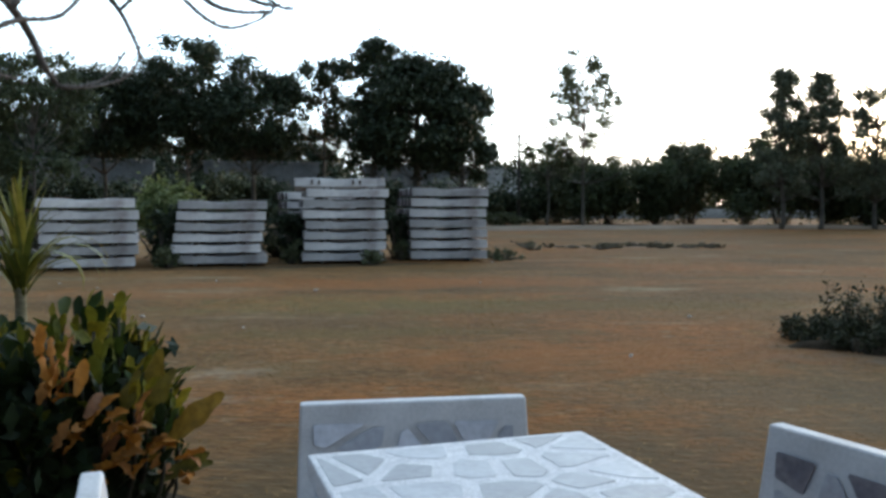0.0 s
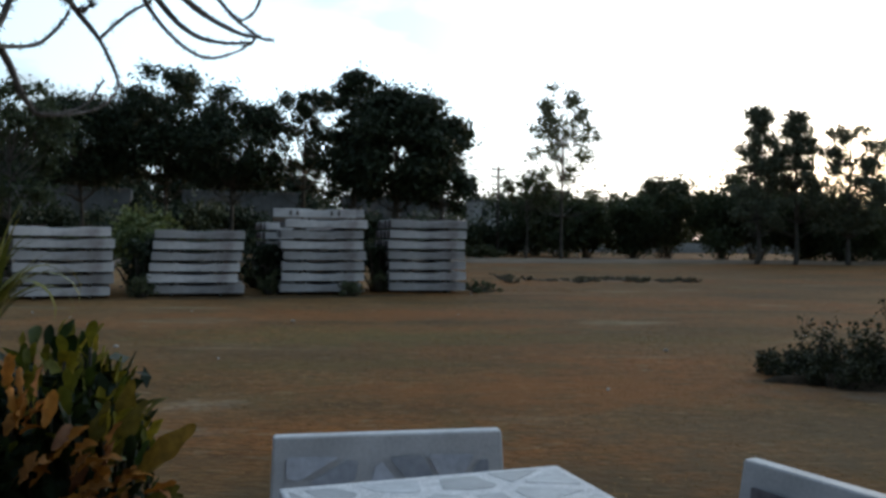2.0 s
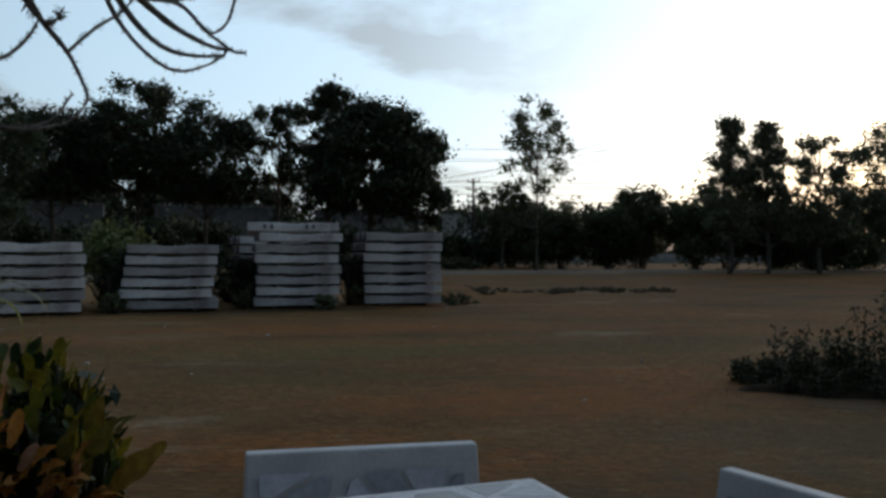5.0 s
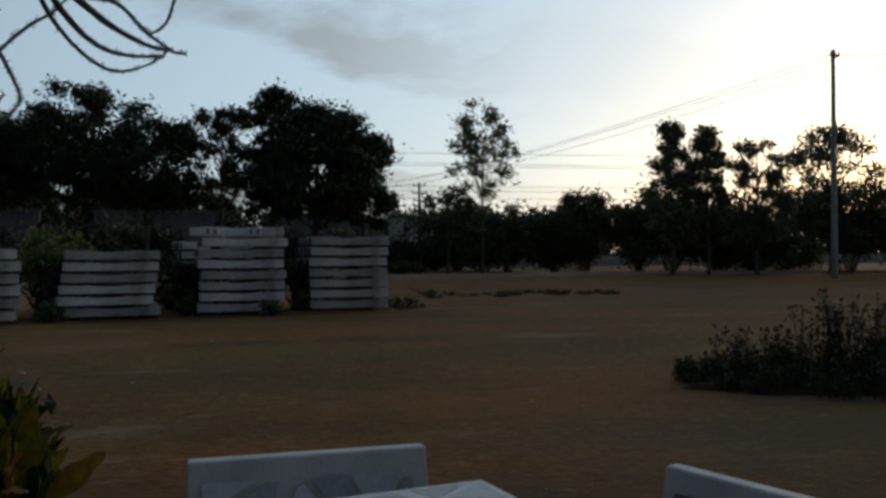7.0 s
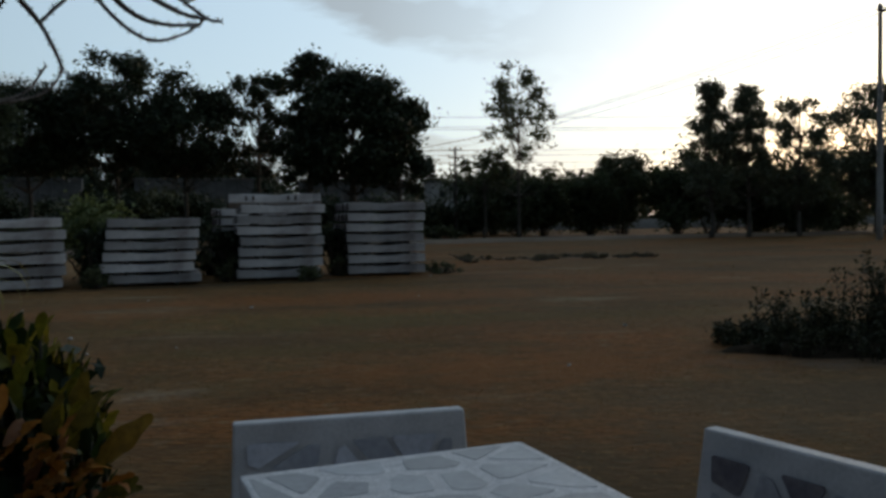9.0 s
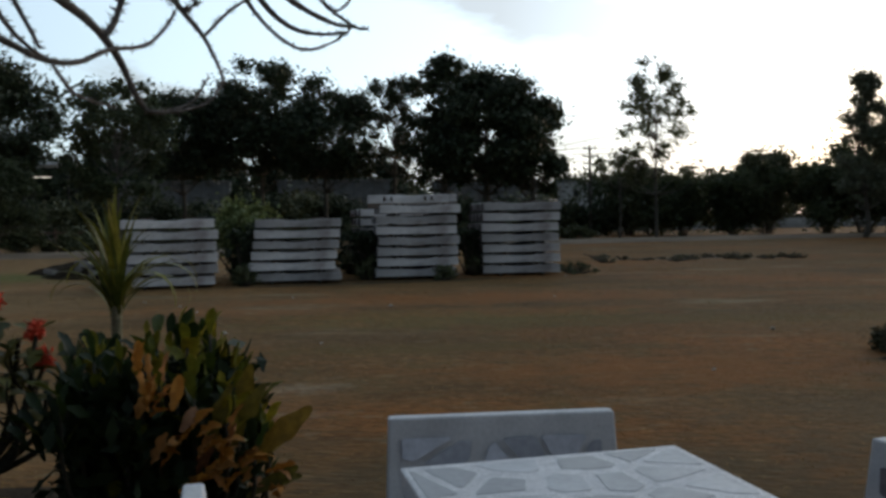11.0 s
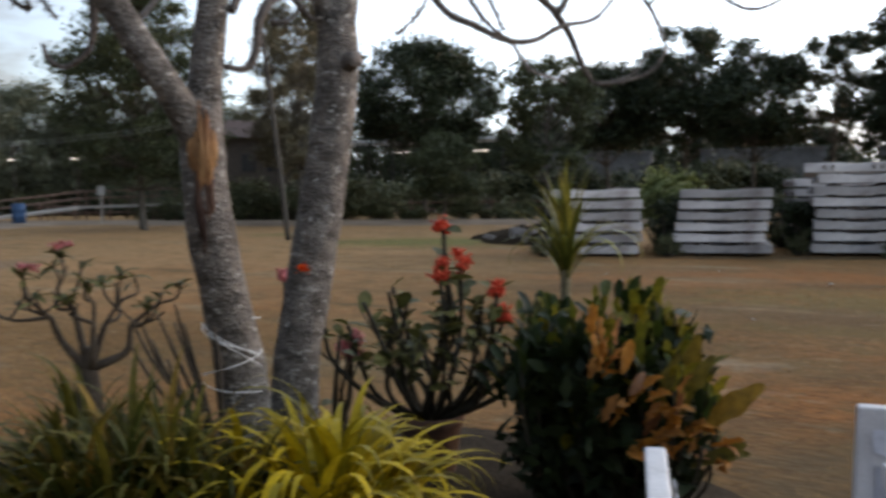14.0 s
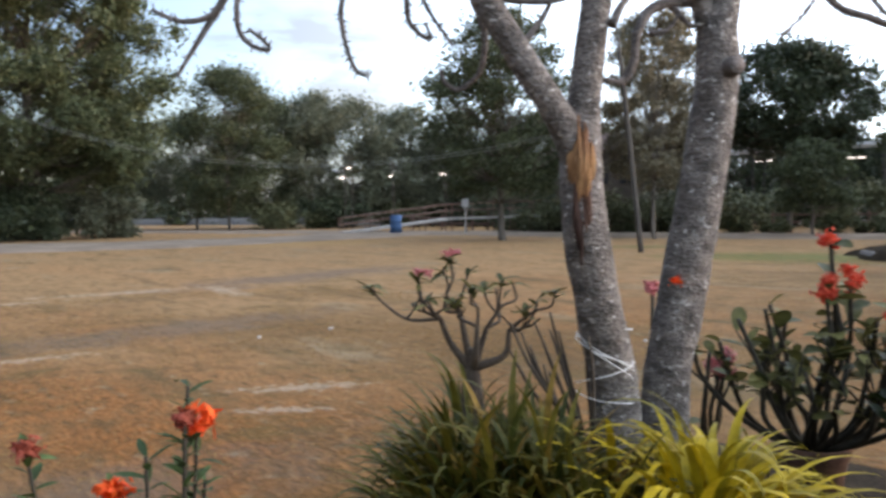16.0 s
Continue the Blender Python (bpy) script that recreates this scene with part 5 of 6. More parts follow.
YEL = [blade_mesh("leaf", 0.54, 0.040, b, M_lily_yellow, 0.3, segs=10) for b in (80, 120, 160, 190)]
GRN = [blade_mesh("leaf", 0.38, 0.030, b, M_lily_green, 0.3, segs=10) for b in (40, 80, 120)]
T_YEL = "clump of strap-leaved lily with bright yellow-green striped leaves"
T_GRN = "clump of strap-leaved lily with green and browning leaves"
lily_clump(-2.03, 2.27, T_YEL, YEL, 240, 51, 0.24, 46, 88)
lily_clump(-2.12, 2.42, T_YEL, YEL, 90, 52, 0.16, 50, 88)
lily_clump(-2.34, 2.16, T_YEL, YEL, 24, 56, 0.12, 55, 86)
for x, y, n, seed, lift in ((-2.60, 1.92, 250, 53, 0.68), (-2.64, 1.72, 240, 54, 0.62), (-2.25, 1.98, 190, 55, 0.56), (-2.44, 1.76, 240, 57, 0.60), (-2.46, 1.95, 240, 58, 0.66), (-2.76, 1.84, 190, 59, 0.60)):
    lily_clump(x, y, T_GRN, GRN, n, seed, 0.22, 34, 86, lift - 0.11)

lily_clump(-2.96, 2.02, T_GRN, GRN, 170, 60, 0.22, 40, 86, 0.60)

# ixora with orange flower heads
M_ix = leafy("dark_small_leaf", (0.02, 0.045, 0.015), (0.06, 0.10, 0.03), "object")
ixora = thing("ixora_shrub", pose(-2.03, 0.48, 0), "ixora shrub with narrow leaves and orange-red flower heads", "shrub")
IX = [oval_mesh("leaf", 0.065, 0.022, b, M_ix, 0.15, 4) for b in (10, 40)]
for i, (tip, bloom, rad) in enumerate([((0.0, 0.10, 1.03), 0, 0), ((0.01, 0.115, 0.945), 1, 0.042), ((-0.04, -0.05, 0.81), 1, 0.036), ((-0.07, -0.21, 0.92), 2, 0.03), ((0.03, 0.0, 0.90), 0, 0), ((-0.05, 0.15, 0.80), 0, 0), ((-0.10, -0.10, 0.72), 0, 0), ((0.04, 0.08, 0.96), 2, 0.03), ((0.06, -0.16, 0.74), 0, 0)]):
    tip = Vector(tip)
    foot = Vector((tip.x * 0.4, tip.y * 0.4, 0))
    b = stem_part("stem", [foot, foot.lerp(tip, 0.5) + Vector((0.02, 0, 0)), tip], [0.008, 0.004], ixora, M_stem, 6, "", 0, 6)
    for k in range(40):
        f = 0.35 + 0.65 * k / 39
        leaf(_r.choice(IX), b, foot.lerp(tip, f) + Vector((0.02 * (1 - f), 0, 0)), k * 97, _r.uniform(15, 60), _r.uniform(-20, 20), _r.uniform(0.7, 1.1))
    if bloom:
        flower_head("flower", b, tip + Vector((0, 0, 0.01)), rad, M_orange if bloom == 1 else mat("faded_red_petals", (0.30, 0.06, 0.03), (0.2, 0.04, 0.03)), 260, 400 + i)

# ---- weeds ----
M_weed = leafy("dark_weed_leaf", (0.018, 0.022, 0.011), (0.048, 0.050, 0.022), through=0.15)


def weed_patch(x, y, width, height, seed, label):
    rng = np.random.default_rng(seed)
    t = thing("weed_clump", pose(x, y, 0), label, "weeds", "weeds on the old heap")
    verts, faces, centres, radii = [], [], [], []
    for i in range(60):
        a, r = rng.uniform(0, 6.28), width / 2 * math.sqrt(rng.random())
        h = height * rng.uniform(0.3, 1.15) ** 1.2
        bx, by = r * math.cos(a), r * math.sin(a)
        tip = (bx + rng.normal() * 0.08, by + rng.normal() * 0.08, h)
        tube_data([(bx, by, -0.03), ((bx + tip[0]) / 2 + rng.normal() * 0.03, (by + tip[1]) / 2, h * 0.5), tip], [0.007, 0.005, 0.002], 4, verts, faces)
        for f in (0.25, 0.45, 0.65, 0.82, 0.97):
            centres.append((bx + (tip[0] - bx) * f, by + (tip[1] - by) * f, h * f))
            radii.append(0.075 * rng.uniform(0.6, 1.3))
    child("stalk_tangle", mesh_of("stalk_tangle", verts, faces, M_stem), t)["kind"] = "stuff"
    child("foliage", leaf_mesh("foliage", centres, radii, 2400, 0.026, rng, M_weed, 1.0), t)


T_WEED = "tall dark weeds growing on a low heap in the field"
for i, (x, y, w, h) in enumerate([(4.05, 9.25, 0.8, 0.22), (4.5, 9.1, 0.9, 0.50), (5.0, 8.85, 0.8, 0.76), (5.5, 8.75, 0.9, 0.80), (5.95, 8.6, 0.8, 0.74), (5.2, 8.2, 1.2, 0.34), (4.4, 8.7, 1.0, 0.24), (6.5, 8.4, 1.0, 0.62), (5.6, 8.4, 0.9, 0.5)]):
    weed_patch(x, y, w, h, 500 + i, T_WEED)


def earth_heap(x, y, a, b, high, label):
    verts, faces = [], []
    for i in range(9):
        for k in range(36):
            t = 2 * math.pi * k / 36
            r = i / 8
            r2 = r * (1 + 0.28 * noise.noise(Vector((2 * math.cos(t), 2 * math.sin(t), 4 + x))))
            px, py = x + a * r2 * math.cos(t), y + b * r2 * math.sin(t)
            bumps = 0.33 * high * noise.noise(Vector((px * 3, py * 3, 1)))
            verts.append((px, py, high * (1 - r * r) + bumps * (1 - r) - (0.06 if i == 8 else 0)))
    for i in range(8):
        for k in range(36):
            faces.append((i * 36 + k, i * 36 + (k + 1) % 36, (i + 1) * 36 + (k + 1) % 36, (i + 1) * 36 + k))
    tagged(new("earth_heap", mesh_of("earth_heap", verts, faces, M_soil, True)), label, "earth", kind="structure")


earth_heap(5.3, 8.7, 1.7, 0.6, 0.12, "low heap of dark earth overgrown with weeds")
earth_heap(-11.6, 23.3, 1.9, 0.9, 0.55, "dark heap of earth and rubble beside the sleepers")
earth_heap(-13.2, 25.0, 1.6, 0.8, 0.35, "dark heap of earth and rubble beside the sleepers")
M_rubble = mat("broken_concrete", (0.20, 0.175, 0.16), (0.12, 0.105, 0.097), scale=5, fine=30, spread=0.3, bump=0.5, per="object")
_r = random.Random(15)
for i in range(16):
    bm = bmesh.new()
    box(bm, 0, 0, 0, _r.uniform(0.15, 0.4), _r.uniform(0.12, 0.3), _r.uniform(0.08, 0.18))
    for v in bm.verts:
        v.co += Vector((_r.gauss(0, 0.02), _r.gauss(0, 0.02), _r.gauss(0, 0.015)))
    f = _r.uniform(-0.8, 0.8)
    ob = new("rubble_block", bm_mesh("rubble_block", bm, M_rubble))
    ob.matrix_basis = pose(-11.6 + 1.8 * f, 22.75 + _r.uniform(-0.35, 0.25), 0.06 + 0.34 * (1 - f * f) * _r.random(), _r.uniform(-25, 25), _r.uniform(-25, 25), _r.uniform(0, 180))
    tagged(ob, "broken grey block of concrete on the earth heap", "rubble", "rubble on the earth heap")
bush(-7.3, 22.6, 1.7, 2.75, "leafy light green bush between the sleeper stacks", 520, 3600, 0.085, leafy("light_green_leaf", (0.07, 0.095, 0.03), (0.17, 0.19, 0.07), through=0.3), "bushes by the stacks", clumps=24)
for i, (x, y, w, h) in enumerate([(-6.3, 19.4, 0.8, 0.5), (-3.75, 21.0, 0.7, 0.7), (-1.15, 22.0, 0.7, 0.6), (-1.7, 20.75, 0.7, 0.35), (1.45, 22.4, 0.8, 0.3), (-8.9, 18.3, 0.8, 0.5)]):
    bush(x, y, w, h, "small weeds at the foot of the sleeper stacks", 530 + i, 700, 0.045, M_leaf_bush, "weeds by the stacks")
# dark weeds; they also stand in for shadow in the gaps between stacks
for i, (x, y, w, h) in enumerate([(-6.35, 21.0, 1.2, 1.7), (-6.2, 22.5, 1.4, 1.5), (-3.85, 22.6, 1.0, 1.3), (-4.6, 23.6, 1.6, 1.3), (-1.05, 23.6, 1.0, 1.5), (-9.2, 20.5, 1.4, 1.2), (-1.25, 22.4, 0.8, 1.5), (-3.85, 21.7, 0.8, 1.5), (-6.55, 20.1, 0.9, 1.6), (-3.7, 22.3, 0.9, 1.6)]):
    bush(x, y, w, h, "dark rank weeds, standing in for shade too, between the sleeper stacks", 570 + i, 1600, 0.06, M_leaf_dark, "weeds by the stacks", clumps=20)
# low bank of dry grass and stones before the road
_r = random.Random(12)
for i in range(34):
    bush(_r.uniform(2.6, 9.5), 29.8 + _r.gauss(0, 0.9), _r.uniform(0.4, 1.0), _r.uniform(0.07, 0.18), "low dry tuft on the rough ground before the road", 650 + i, 110, 0.04, M_leaf_dry, "tufts before the road", clumps=8)

# ---- dry grass blades over the near field ----
def grass(name, count, x0, x1, y0, y1, height, seed, label):
    rng = np.random.default_rng(seed)
    # tufts gather in clumps
    cx, cy = rng.uniform(x0, x1, count // 14), rng.uniform(y0, y1, count // 14)
    pick = rng.integers(0, len(cx), count)
    x, y = cx[pick] + rng.normal(size=count) * 0.25, cy[pick] + rng.normal(size=count) * 0.2
    a = rng.uniform(0, 6.28, count)
    h = height * rng.uniform(0.4, 1.3, count)
    lean = rng.normal(size=(count, 2)) * h[:, None] * 4.0
    w = 0.003 + 0.0004 * np.hypot(x, y)
    base = np.stack([x, y, np.full(count, -0.02)], 1)
    side = np.stack([np.cos(a) * w, np.sin(a) * w, np.zeros(count)], 1)
    tip = base + np.stack([lean[:, 0], lean[:, 1], h + 0.004], 1)
    v = np.stack([base - side, base + side, tip], 1).reshape(-1, 3)
    me = bpy.data.meshes.new(name)
    me.from_pydata(v.tolist(), [], np.arange(count * 3).reshape(-1, 3).tolist())
    me.materials.append(M_dry_blade)
    tagged(new(name, me), label, "grass", kind="stuff")


M_dry_blade = leafy("dry_grass_blade", (0.17, 0.092, 0.036), (0.30, 0.175, 0.07), tip=(0.17, 0.12, 0.05), through=0.45, rough=0.8, gloss=0.1)
grass("dry_grass", 24000, -10, 8, 3.2, 13, 0.006, 601, "short dry tan grass of the near field")
grass("dry_grass", 14000, -20, 10, 13, 30, 0.009, 602, "short dry tan grass of the far field")
grass("dry_grass", 34000, -16, -3.0, -2, 8, 0.008, 603, "short dry tan grass beside the flower bed")

# pale stones and scraps of litter on the field
_r = random.Random(71)
M_scrap = mat("pale_scrap", (0.42, 0.38, 0.34), (0.3, 0.27, 0.24), scale=20)
for i in range(22):
    a = radians(_r.uniform(-75, 30))
    d = _r.uniform(5, 26)
    bm = bmesh.new()
    bmesh.ops.create_icosphere(bm, subdivisions=1, radius=_r.uniform(0.015, 0.04))
    for v in bm.verts:
        v.co *= _r.uniform(0.7, 1.3)
        v.co.z *= 0.6
    ob = new("pebble", bm_mesh("pebble", bm, M_scrap))
    ob.matrix_basis = pose(d * math.sin(a), d * math.cos(a), 0.005)
    tagged(ob, "small pale stone lying in the dry grass", "stone", "stones in the field")

# ---- railway ----
M_wagon = mat("weathered_wagon_grey", (0.125, 0.122, 0.118), (0.085, 0.083, 0.08), scale=0.8, fine=8, spread=0.15, bump=0.1, c=(0.14, 0.10, 0.08), c_scale=0.7, c_low=0.55, c_high=0.8)
M_under = mat("dark_underframe", (0.03, 0.028, 0.026), (0.045, 0.038, 0.034), scale=4)
M_ballast = mat("stone_ballast", (0.16, 0.145, 0.13), (0.09, 0.082, 0.075), scale=6, fine=20, spread=0.4, bump=0.8)
M_white = mat("dirty_white_paint", (0.36, 0.35, 0.33), (0.28, 0.27, 0.26), scale=1.5, fine=12, spread=0.08, bump=0.05, c=(0.35, 0.31, 0.27), c_scale=1.2, c_low=0.58, c_high=0.8)
M_glassdark = mat("dark_window_glass", (0.02, 0.022, 0.025), (0.03, 0.03, 0.032), rough=0.15, bump=0)
ribbon("railway_embankment", [(-180, 42.8), (-100, 66), (-35, 84.85), (30, 103.7), (120, 129.8)], 9.0, 1.05, M_ballast, "low railway embankment of grey ballast", "embankment", 1.1, 0.4)
RAIL_Z = 1.25
for off in (-0.5, 0.5):
    bm = bmesh.new()
    box(bm, 0, 0, 0, 300, 0.07, 0.12)
    ob = new("rail", bm_mesh("rail", bm, M_iron))
    ob.matrix_basis = pose(-30 - off * 0.28, 86.3 + off, 1.17, 0, 0, 16.17)
    tagged(ob, "rusty steel rail on the embankment", "rail", kind="structure")


def wheel_mesh():
    bm = bmesh.new()
    bmesh.ops.create_cone(bm, cap_ends=True, segments=20, radius1=0.42, radius2=0.42, depth=0.12, matrix=Euler((radians(90), 0, 0)).to_matrix().to_4x4())
    bmesh.ops.create_cone(bm, cap_ends=True, segments=20, radius1=0.16, radius2=0.12, depth=0.2, matrix=Euler((radians(90), 0, 0)).to_matrix().to_4x4())
    return bm_mesh("wheel", bm, M_under, False)


WHEEL = wheel_mesh()


def running_gear(t, half):
    bm = bmesh.new()
    box(bm, 0, 0, 0.95, half * 2, 0.5, 0.3, 0.02)
    part("underframe", bm, M_under, t)
    for s in (-1, 1):
        bm = bmesh.new()
        for side in (-0.62, 0.62):
            box(bm, s * (half - 1.6), side, 0.5, 2.3, 0.12, 0.28, 0.03)
        box(bm, s * (half - 1.6), 0, 0.6, 0.4, 1.3, 0.25)
        part("bogie", bm, M_under, t)
        for w in (-0.8, 0.8):
            for side in (-0.5, 0.5):
                child("wheel", WHEEL, t, pose(s * (half - 1.6) + w, side, 0.42))
        bm = bmesh.new()
        box(bm, s * (half + 0.35), 0, 0.9, 0.7, 0.2, 0.22, 0.02)
        part("coupler", bm, M_under, t)


def hopper_wagon(x, y):
    t = thing("hopper_wagon", pose(x, y, RAIL_Z, 0, 0, 16.17), "weathered grey railway hopper wagon with ribbed sloping ends", "wagon", "wagons of the goods train")
    bm = bmesh.new()
    low, mid, high = 1.1, 2.7, 4.55
    ring = [(-5.8, high), (5.8, high), (5.8, mid + 0.9), (4.0, low), (-4.0, low), (-5.8, mid + 0.9)]
    fr = [bm.verts.new((a, -1.35, z)) for a, z in ring]
    bk = [bm.verts.new((a, 1.35, z)) for a, z in ring]
    bm.faces.new(fr)
    bm.faces.new(list(reversed(bk)))
    for k in range(6):
        bm.faces.new((fr[k], bk[k], bk[(k + 1) % 6], fr[(k + 1) % 6]))
    bmesh.ops.recalc_face_normals(bm, faces=bm.faces)
    part("body", bm, M_wagon, t)
    bm = bmesh.new()
    box(bm, 0, -1.39, high + 0.0, 12.0, 0.16, 0.22, 0.03)
    part("top_rail", bm, M_wagon, t, "paler top rail")
    for i in range(11):
        xx = -5.2 + i * 1.04
        foot = low if abs(xx) < 4 else mid + 0.2
        bm = bmesh.new()
        box(bm, xx, -1.40, (foot + high - 0.12) / 2, 0.1, 0.1, high - 0.12 - foot, 0.015)
        part("rib", bm, M_wagon, t)
    for s in (-5.6, 5.6):
        for side in (-1.2, 1.2):
            bm = bmesh.new()
            box(bm, s, side, 2.3, 0.12, 0.12, 2.5)
            part("end_post", bm, M_under, t)
    running_gear(t, 5.6)
    return t


wagon = hopper_wagon(-35.0, 84.85)
for along in (-66.8, -50.4, -34.0, 16.4, 32.9):
    copy_thing(wagon, pose(-35.0 + along * 0.9604, 84.85 + along * 0.2785, RAIL_Z, 0, 0, 16.17))

van = thing("brake_van", pose(8.8, 97.55, RAIL_Z, 0, 0, 16.17), "dirty white railway brake van with small dark windows", "wagon")
bm = bmesh.new()
box(bm, 0, 0, 2.6, 8.0, 2.6, 3.2, 0.05)
part("body", bm, M_white, van)
bm = bmesh.new()
box(bm, 0, 0, 4.3, 8.3, 2.8, 0.22, 0.08)
part("roof", bm, M_wagon, van, "grey roof")
for x, w, h, z in ((-0.2, 1.1, 0.75, 3.0), (2.6, 0.6, 0.45, 3.7), (-2.8, 0.6, 0.75, 3.0)):
    bm = bmesh.new()
    box(bm, x, -1.31, z, w, 0.06, h, 0.02)
    part("window", bm, M_glassdark, van)
running_gear(van, 3.9)

# ---- station ----
M_lamp = bpy.data.materials.new("fluorescent_tube")
M_lamp.use_nodes = True
_b = M_lamp.node_tree.nodes["Principled BSDF"]
_b.inputs["Emission Color"].default_value, _b.inputs["Emission Strength"].default_value = (0.92, 1.0, 1.0, 1), 0.45
M_roof = mat("dark_roof_tiles", (0.10, 0.06, 0.05), (0.065, 0.045, 0.04), scale=2, fine=10, stretch=(1, 4, 1))
M_roof_edge = mat("pale_metal_roof", (0.72, 0.72, 0.72), (0.6, 0.6, 0.6), scale=2)
M_wallp = mat("dim_cream_wall", (0.36, 0.33, 0.28), (0.27, 0.25, 0.21), scale=1.2)


def canopy(x, y, length, z):
    t = thing("platform_canopy", pose(x, y, 0, 0, 0, 16.17), "long platform canopy with pale metal roof edge on posts", "canopy", "station canopies")
    bm = bmesh.new()
    box(bm, 0, 0, z, length, 4.2, 0.30, 0.03)
    part("roof", bm, M_roof_edge, t)
    bm = bmesh.new()
    box(bm, 0, 0, 0.85, length, 4.5, 1.7, 0.03)
    part("platform", bm, M_wallp, t)
    n = int(length / 4)
    for i in range(n + 1):
        for side in (-1.6, 1.6):
            bm = bmesh.new()
            box(bm, -length / 2 + 0.4 + i * (length - 0.8) / n, side, z / 2 + 0.8, 0.16, 0.16, z - 1.75)
            part("post", bm, M_under, t)
    return t


canopy(-52.4, 73.6, 24.0, 7.25)
canopy(-98.0, 60.0, 24.0, 7.6)


def tube_lamp(x, y, z, long):
    t = thing("tube_lamp", pose(x, y, z, 0, 0, 16.17), "lit white fluorescent tube lamp of the station", "lamp", "station lamps")
    bm = bmesh.new()
    box(bm, 0, 0, 0, long, 0.1, 0.09, 0.03)
    part("tube", bm, M_lamp, t)
    bm = bmesh.new()
    box(bm, 0, 0, 0.1, long + 0.1, 0.2, 0.06)
    part("housing", bm, M_under, t)
    bm = bmesh.new()
    box(bm, 0, 0, 0.62, 0.04, 0.04, 1.0)
    part("hanger", bm, M_under, t)
    if x < -57.9:
        bm = bmesh.new()
        box(bm, 0, 0.3, (z + 1.1) / 2 - z, 0.06, 0.06, z + 1.1)
        part("post", bm, M_under, t)


for x, y, z, long in ((-50.9, 71.6, 6.04, 0.7), (-50.0, 71.9, 6.04, 0.6), (-44.4, 73.5, 6.0, 0.5), (-42.6, 74.0, 5.98, 1.5), (-57.6, 69.7, 6.0, 0.9), (-62.2, 32.7, 4.4, 0.55), (-60.3, 36.1, 4.5, 0.3), (-58.0, 39.7, 4.63, 0.6), (-62.0, 33.2, 5.2, 0.5)):
    tube_lamp(x, y, z, long)

M_fence0 = mat("dark_brown_timber", (0.10, 0.075, 0.06), (0.065, 0.05, 0.042), scale=2, stretch=(1, 1, 6))
house = thing("station_house", pose(-44.5, 44.0, 0, 0, 0, 44), "small station house with dark red tiled roof", "house")
bm = bmesh.new()
box(bm, 0, 0, 2.85, 6.0, 5.0, 5.7)
part("wall", bm, M_fence0, house, "dark timber walls")
bm = bmesh.new()
a = [bm.verts.new((-3.7, -3.1, 5.6)), bm.verts.new((3.7, -3.1, 5.6)), bm.verts.new((3.7, 3.1, 5.6)), bm.verts.new((-3.7, 3.1, 5.6)), bm.verts.new((-1.8, 0, 7.0)), bm.verts.new((1.8, 0, 7.0))]
for f in ((0, 1, 5, 4), (2, 3, 4, 5), (1, 2, 5), (3, 0, 4), (3, 2, 1, 0)):
    bm.faces.new([a[k] for k in f])
part("roof", bm, M_roof, house)
for x in (-1.8, 0.2, 1.9):
    bm = bmesh.new()
    box(bm, x, -2.52, 3.9, 0.9, 0.08, 1.2, 0.02)
    part("window", bm, M_glassdark, house)
bm = bmesh.new()
box(bm, -0.8, -2.52, 1.05, 1.0, 0.08, 2.1, 0.02)
part("door", bm, M_under, house)

# ---- poles and wires ----
M_pole = mat("grey_concrete_pole", (0.34, 0.33, 0.31), (0.26, 0.25, 0.235), scale=4, fine=30)
M_dark_pole = mat("dark_timber_pole", (0.07, 0.06, 0.05), (0.05, 0.042, 0.036), scale=4)
M_wire = mat("black_cable", (0.03, 0.03, 0.03), (0.04, 0.04, 0.04))


def utility_pole(x, y, height, r, label, arms=(), material=None, lean=(0, 0), turn=0):
    t = thing("utility_pole", pose(x, y, 0, 0, 0, turn), label, "pole", "utility poles")
    stem_part("pole", [(0, 0, -0.3), (lean[0] * 0.5, lean[1] * 0.5, height * 0.5), (lean[0], lean[1], height)], [r, r * 0.65], t, material or M_pole, 10, "", 0.0, 4)
    for z, w in arms:
        bm = bmesh.new()
        box(bm, 0, -r, z, w, 0.1, 0.1, 0.01)
        arm = part("crossarm", bm, M_dark_pole, t)
        for s in (-0.45, 0.0, 0.45):
            bm = bmesh.new()
            bmesh.ops.create_cone(bm, cap_ends=True, segments=8, radius1=0.07, radius2=0.04, depth=0.2, matrix=Matrix.Translation((s * w, -r, z + 0.15)))
            part("insulator", bm, M_pole, arm)
    return t


utility_pole(5.87, 69.84, 7.3, 0.14, "far dark power pole with crossarms", ((7.0, 1.0), (6.4, 1.2), (5.8, 1.0)), M_dark_pole)
utility_pole(26.75, 44.76, 12.6, 0.17, "tall plain concrete power pole beside the road", ((12.2, 0.5),))
utility_pole(-20.8, 22.5, 7.4, 0.10, "leaning dark pole at the edge of the field", (), M_dark_pole, (-0.62, -0.5))
utility_pole(-49.0, 60.5, 11.2, 0.16, "far power pole rising over the trees", ((10.8, 1.2), (10.0, 1.2)), M_pole)


M_pale_wire = mat("pale_sheathed_wire", (0.30, 0.31, 0.29), (0.22, 0.23, 0.21), scale=3)


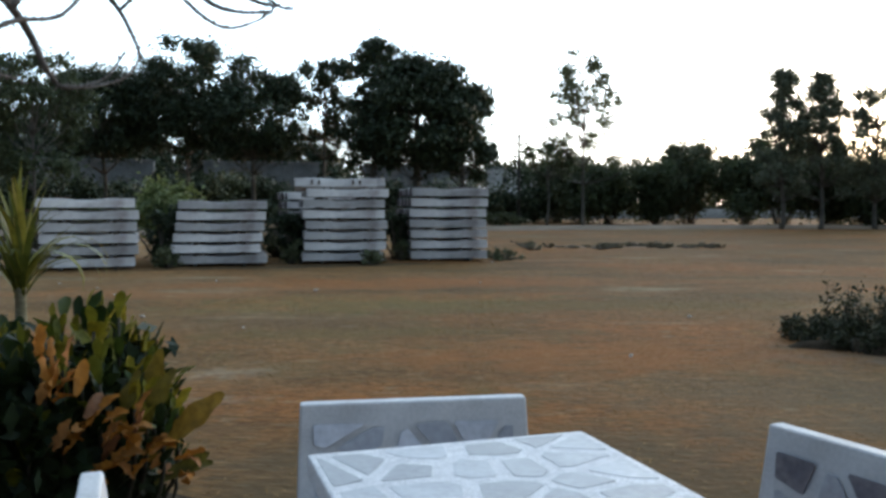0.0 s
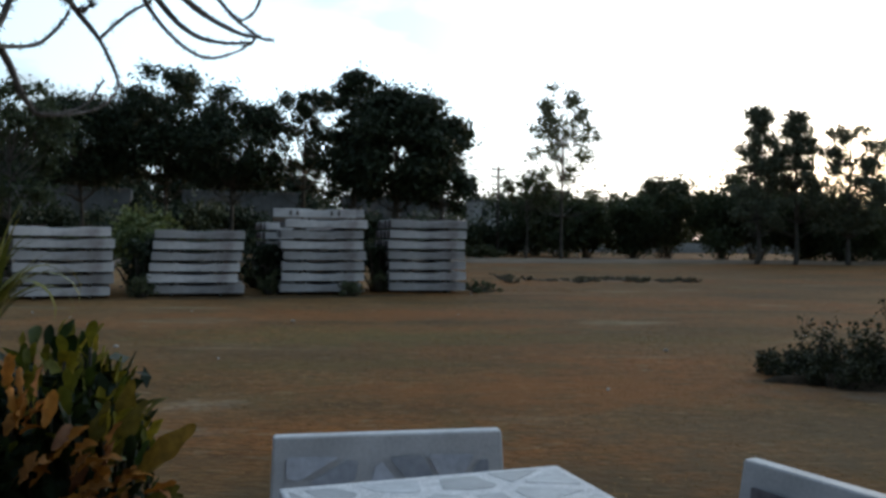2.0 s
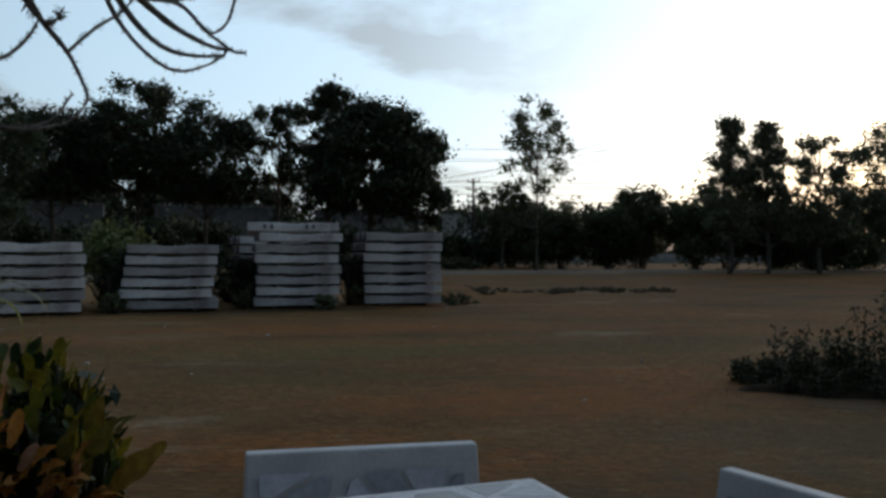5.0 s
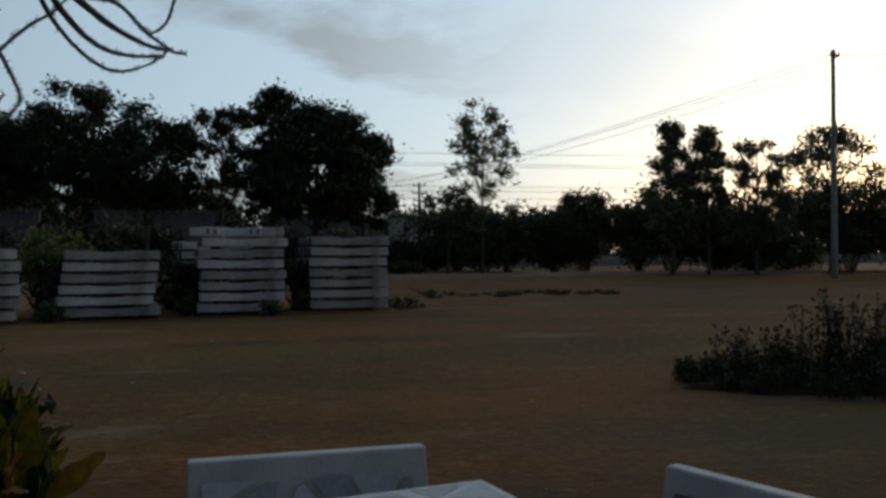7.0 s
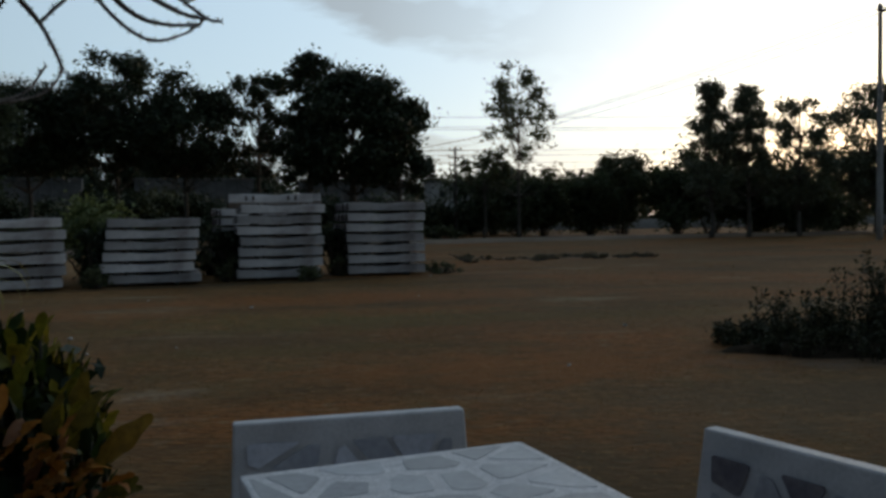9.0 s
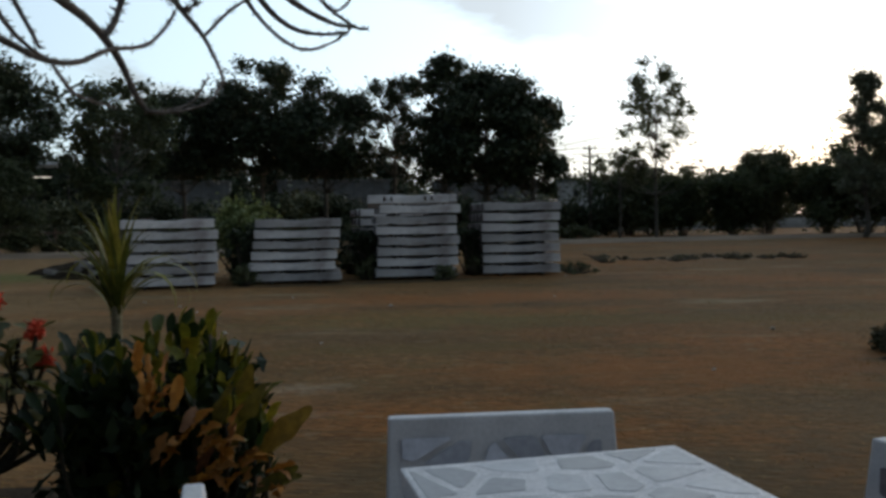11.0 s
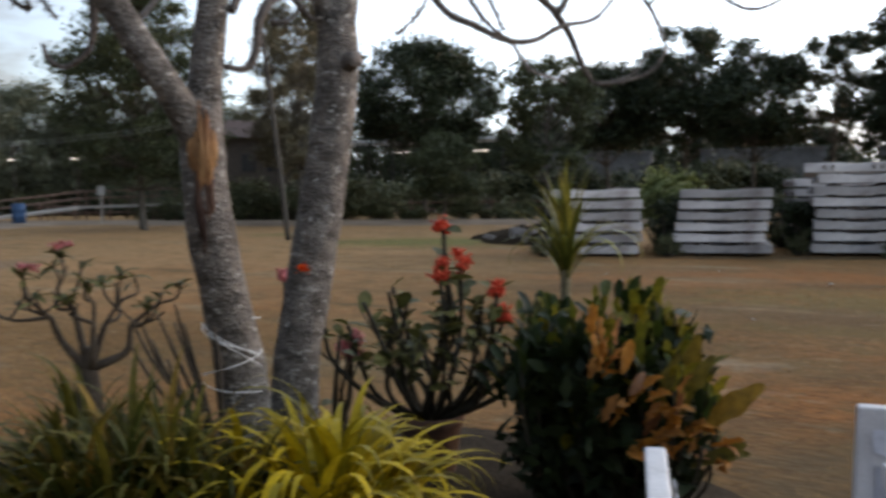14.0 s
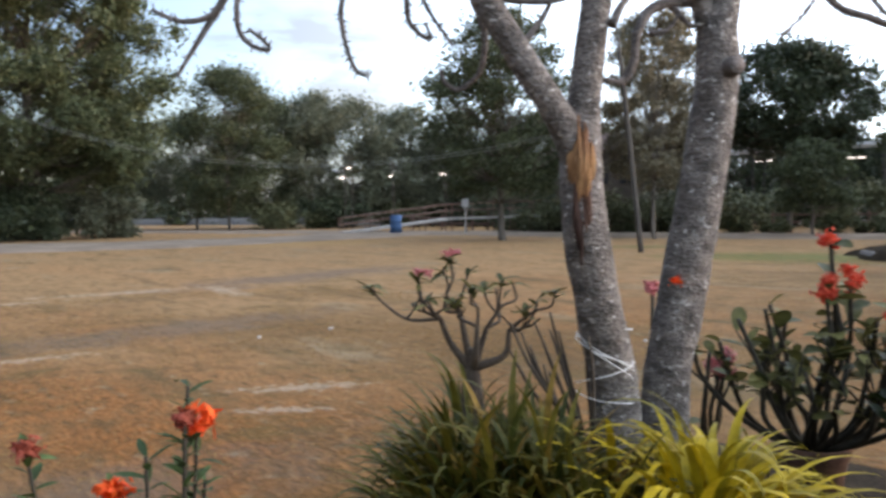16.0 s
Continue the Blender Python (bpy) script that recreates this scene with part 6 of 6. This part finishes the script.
def cable(a, b, sag, r=0.018, material=None):
    a, b = Vector(a), Vector(b)
    pts = [a.lerp(b, i / 16) - Vector((0, 0, sag * 4 * (i / 16) * (1 - i / 16))) for i in range(17)]
    verts, faces = tube_data(pts, [r] * 17, 5)
    ob = new("power_cable", mesh_of("power_cable", verts, faces, material or M_wire))
    tagged(ob, "pale sheathed overhead cable" if material else "thin black overhead power cable", "cable", "overhead cables")


for z, s in ((9.7, 0.5), (8.9, 0.6), (8.7, 0.6), (7.0, 0.4), (6.6, 0.4), (6.0, 0.4), (5.4, 0.3)):
    cable((-75, 62, z + 0.9), (6.4, 70.0, z), s)
    cable((6.4, 70.0, z), (85, 66, z + 0.7), s)
for z, x in ((12.3, 26.5), (12.2, 27.0), (11.6, 26.75)):
    cable((x, 44.76, z), (4, 120, z - 1.0), 1.0)
    cable((x, 44.76, z), (75, 20, z), 0.8)
for dz in (0.0, 0.22):
    cable((-21.3, 22.1, 4.73 - 0.5 * dz), (-43.0, 4.0, 6.97 - 0.5 * dz), 2.37, 0.005, M_pale_wire)
    cable((-43.0, 4.0, 6.97 - 0.5 * dz), (-75, -26, 7.6), 1.0, 0.005, M_pale_wire)

# ---- road furniture ----
M_blue = mat("worn_blue_paint", (0.035, 0.10, 0.20), (0.025, 0.07, 0.14), scale=4, rough=0.55)
barrel = thing("barrel", pose(-52.8, 32.0, 0.05), "worn blue steel barrel standing at the roadside", "barrel")
verts, faces = [], []
prof = [(0, 0.38), (0.02, 0.42), (0.42, 0.41), (0.45, 0.43), (0.48, 0.41), (0.85, 0.41), (0.88, 0.43), (0.91, 0.41), (1.27, 0.42), (1.3, 0.41), (1.29, 0.37), (1.1, 0.36), (1.1, 0.0)]
for z, r in prof:
    for k in range(24):
        a = 2 * math.pi * k / 24
        verts.append((r * math.cos(a), r * math.sin(a), z))
for i in range(len(prof) - 1):
    for k in range(24):
        faces.append((i * 24 + k, i * 24 + (k + 1) % 24, (i + 1) * 24 + (k + 1) % 24, (i + 1) * 24 + k))
child("barrel_body", mesh_of("barrel_body", verts, faces, M_blue, True), barrel)

M_deck = mat("grey_weathered_deck", (0.34, 0.31, 0.28), (0.26, 0.235, 0.21), scale=2)
M_fence = mat("faded_red_brown_paint", (0.16, 0.09, 0.07), (0.11, 0.07, 0.058), scale=4)
bridge = thing("footbridge", pose(0, 0, 0), "low footbridge with grey deck and red-brown railings over the ditch", "bridge")
ramp = [Vector((-58.5, 30.5, 0.1)), Vector((-55.5, 38.5, 1.1)), Vector((-50.5, 43.0, 1.25)), Vector((-45.5, 46.0, 1.25))]
for a, b in zip(ramp[:-1], ramp[1:]):
    d = b - a
    side = Vector((-d.y, d.x, 0)).normalized()
    bm = bmesh.new()
    vs = [bm.verts.new(p + side * s + Vector((0, 0, z))) for z in (-0.18, 0.0) for p, s in ((a, -1.1), (b, -1.1), (b, 1.1), (a, 1.1))]
    for f in ((3, 2, 1, 0), (4, 5, 6, 7), (0, 1, 5, 4), (1, 2, 6, 5), (2, 3, 7, 6), (3, 0, 4, 7)):
        bm.faces.new([vs[k] for k in f])
    part("deck", bm, M_deck, bridge)
    for s in (-1.05, 1.05):
        for z in (0.55, 1.05):
            verts, faces = tube_data([a + side * s + Vector((0, 0, z)), b + side * s + Vector((0, 0, z))], [0.035, 0.035], 6)
            child("rail", mesh_of("rail", verts, faces, M_fence), bridge)
        for k in range(5):
            p = a.lerp(b, k / 4) + side * s
            verts, faces = tube_data([(p.x, p.y, -0.1), (p.x, p.y, p.z + 1.08)], [0.04, 0.04], 6)
            child("post", mesh_of("post", verts, faces, M_fence), bridge)
board = thing("notice_board", pose(-47.0, 33.95, 0, 0, 0, 54), "small white notice board on a post", "sign")
bm = bmesh.new()
box(bm, 0, 0, 1.1, 0.12, 0.12, 2.2)
part("post", bm, M_deck, board)
bm = bmesh.new()
box(bm, 0, -0.09, 2.1, 0.44, 0.05, 0.58, 0.01)
part("panel", bm, M_white, board)

# fence of the station yard
fence = thing("yard_fence", pose(-40, 51.0, 0, 0, 0, 24), "low red-brown post and rail fence beyond the road", "fence")
for i in range(18):
    bm = bmesh.new()
    box(bm, -26 + i * 3.0, 0, 0.65, 0.14, 0.14, 1.3, 0.01)
    part("post", bm, M_fence, fence)
for z in (0.55, 1.05):
    bm = bmesh.new()
    box(bm, 0, 0, z, 53, 0.07, 0.12, 0.01)
    part("rail", bm, M_fence, fence)
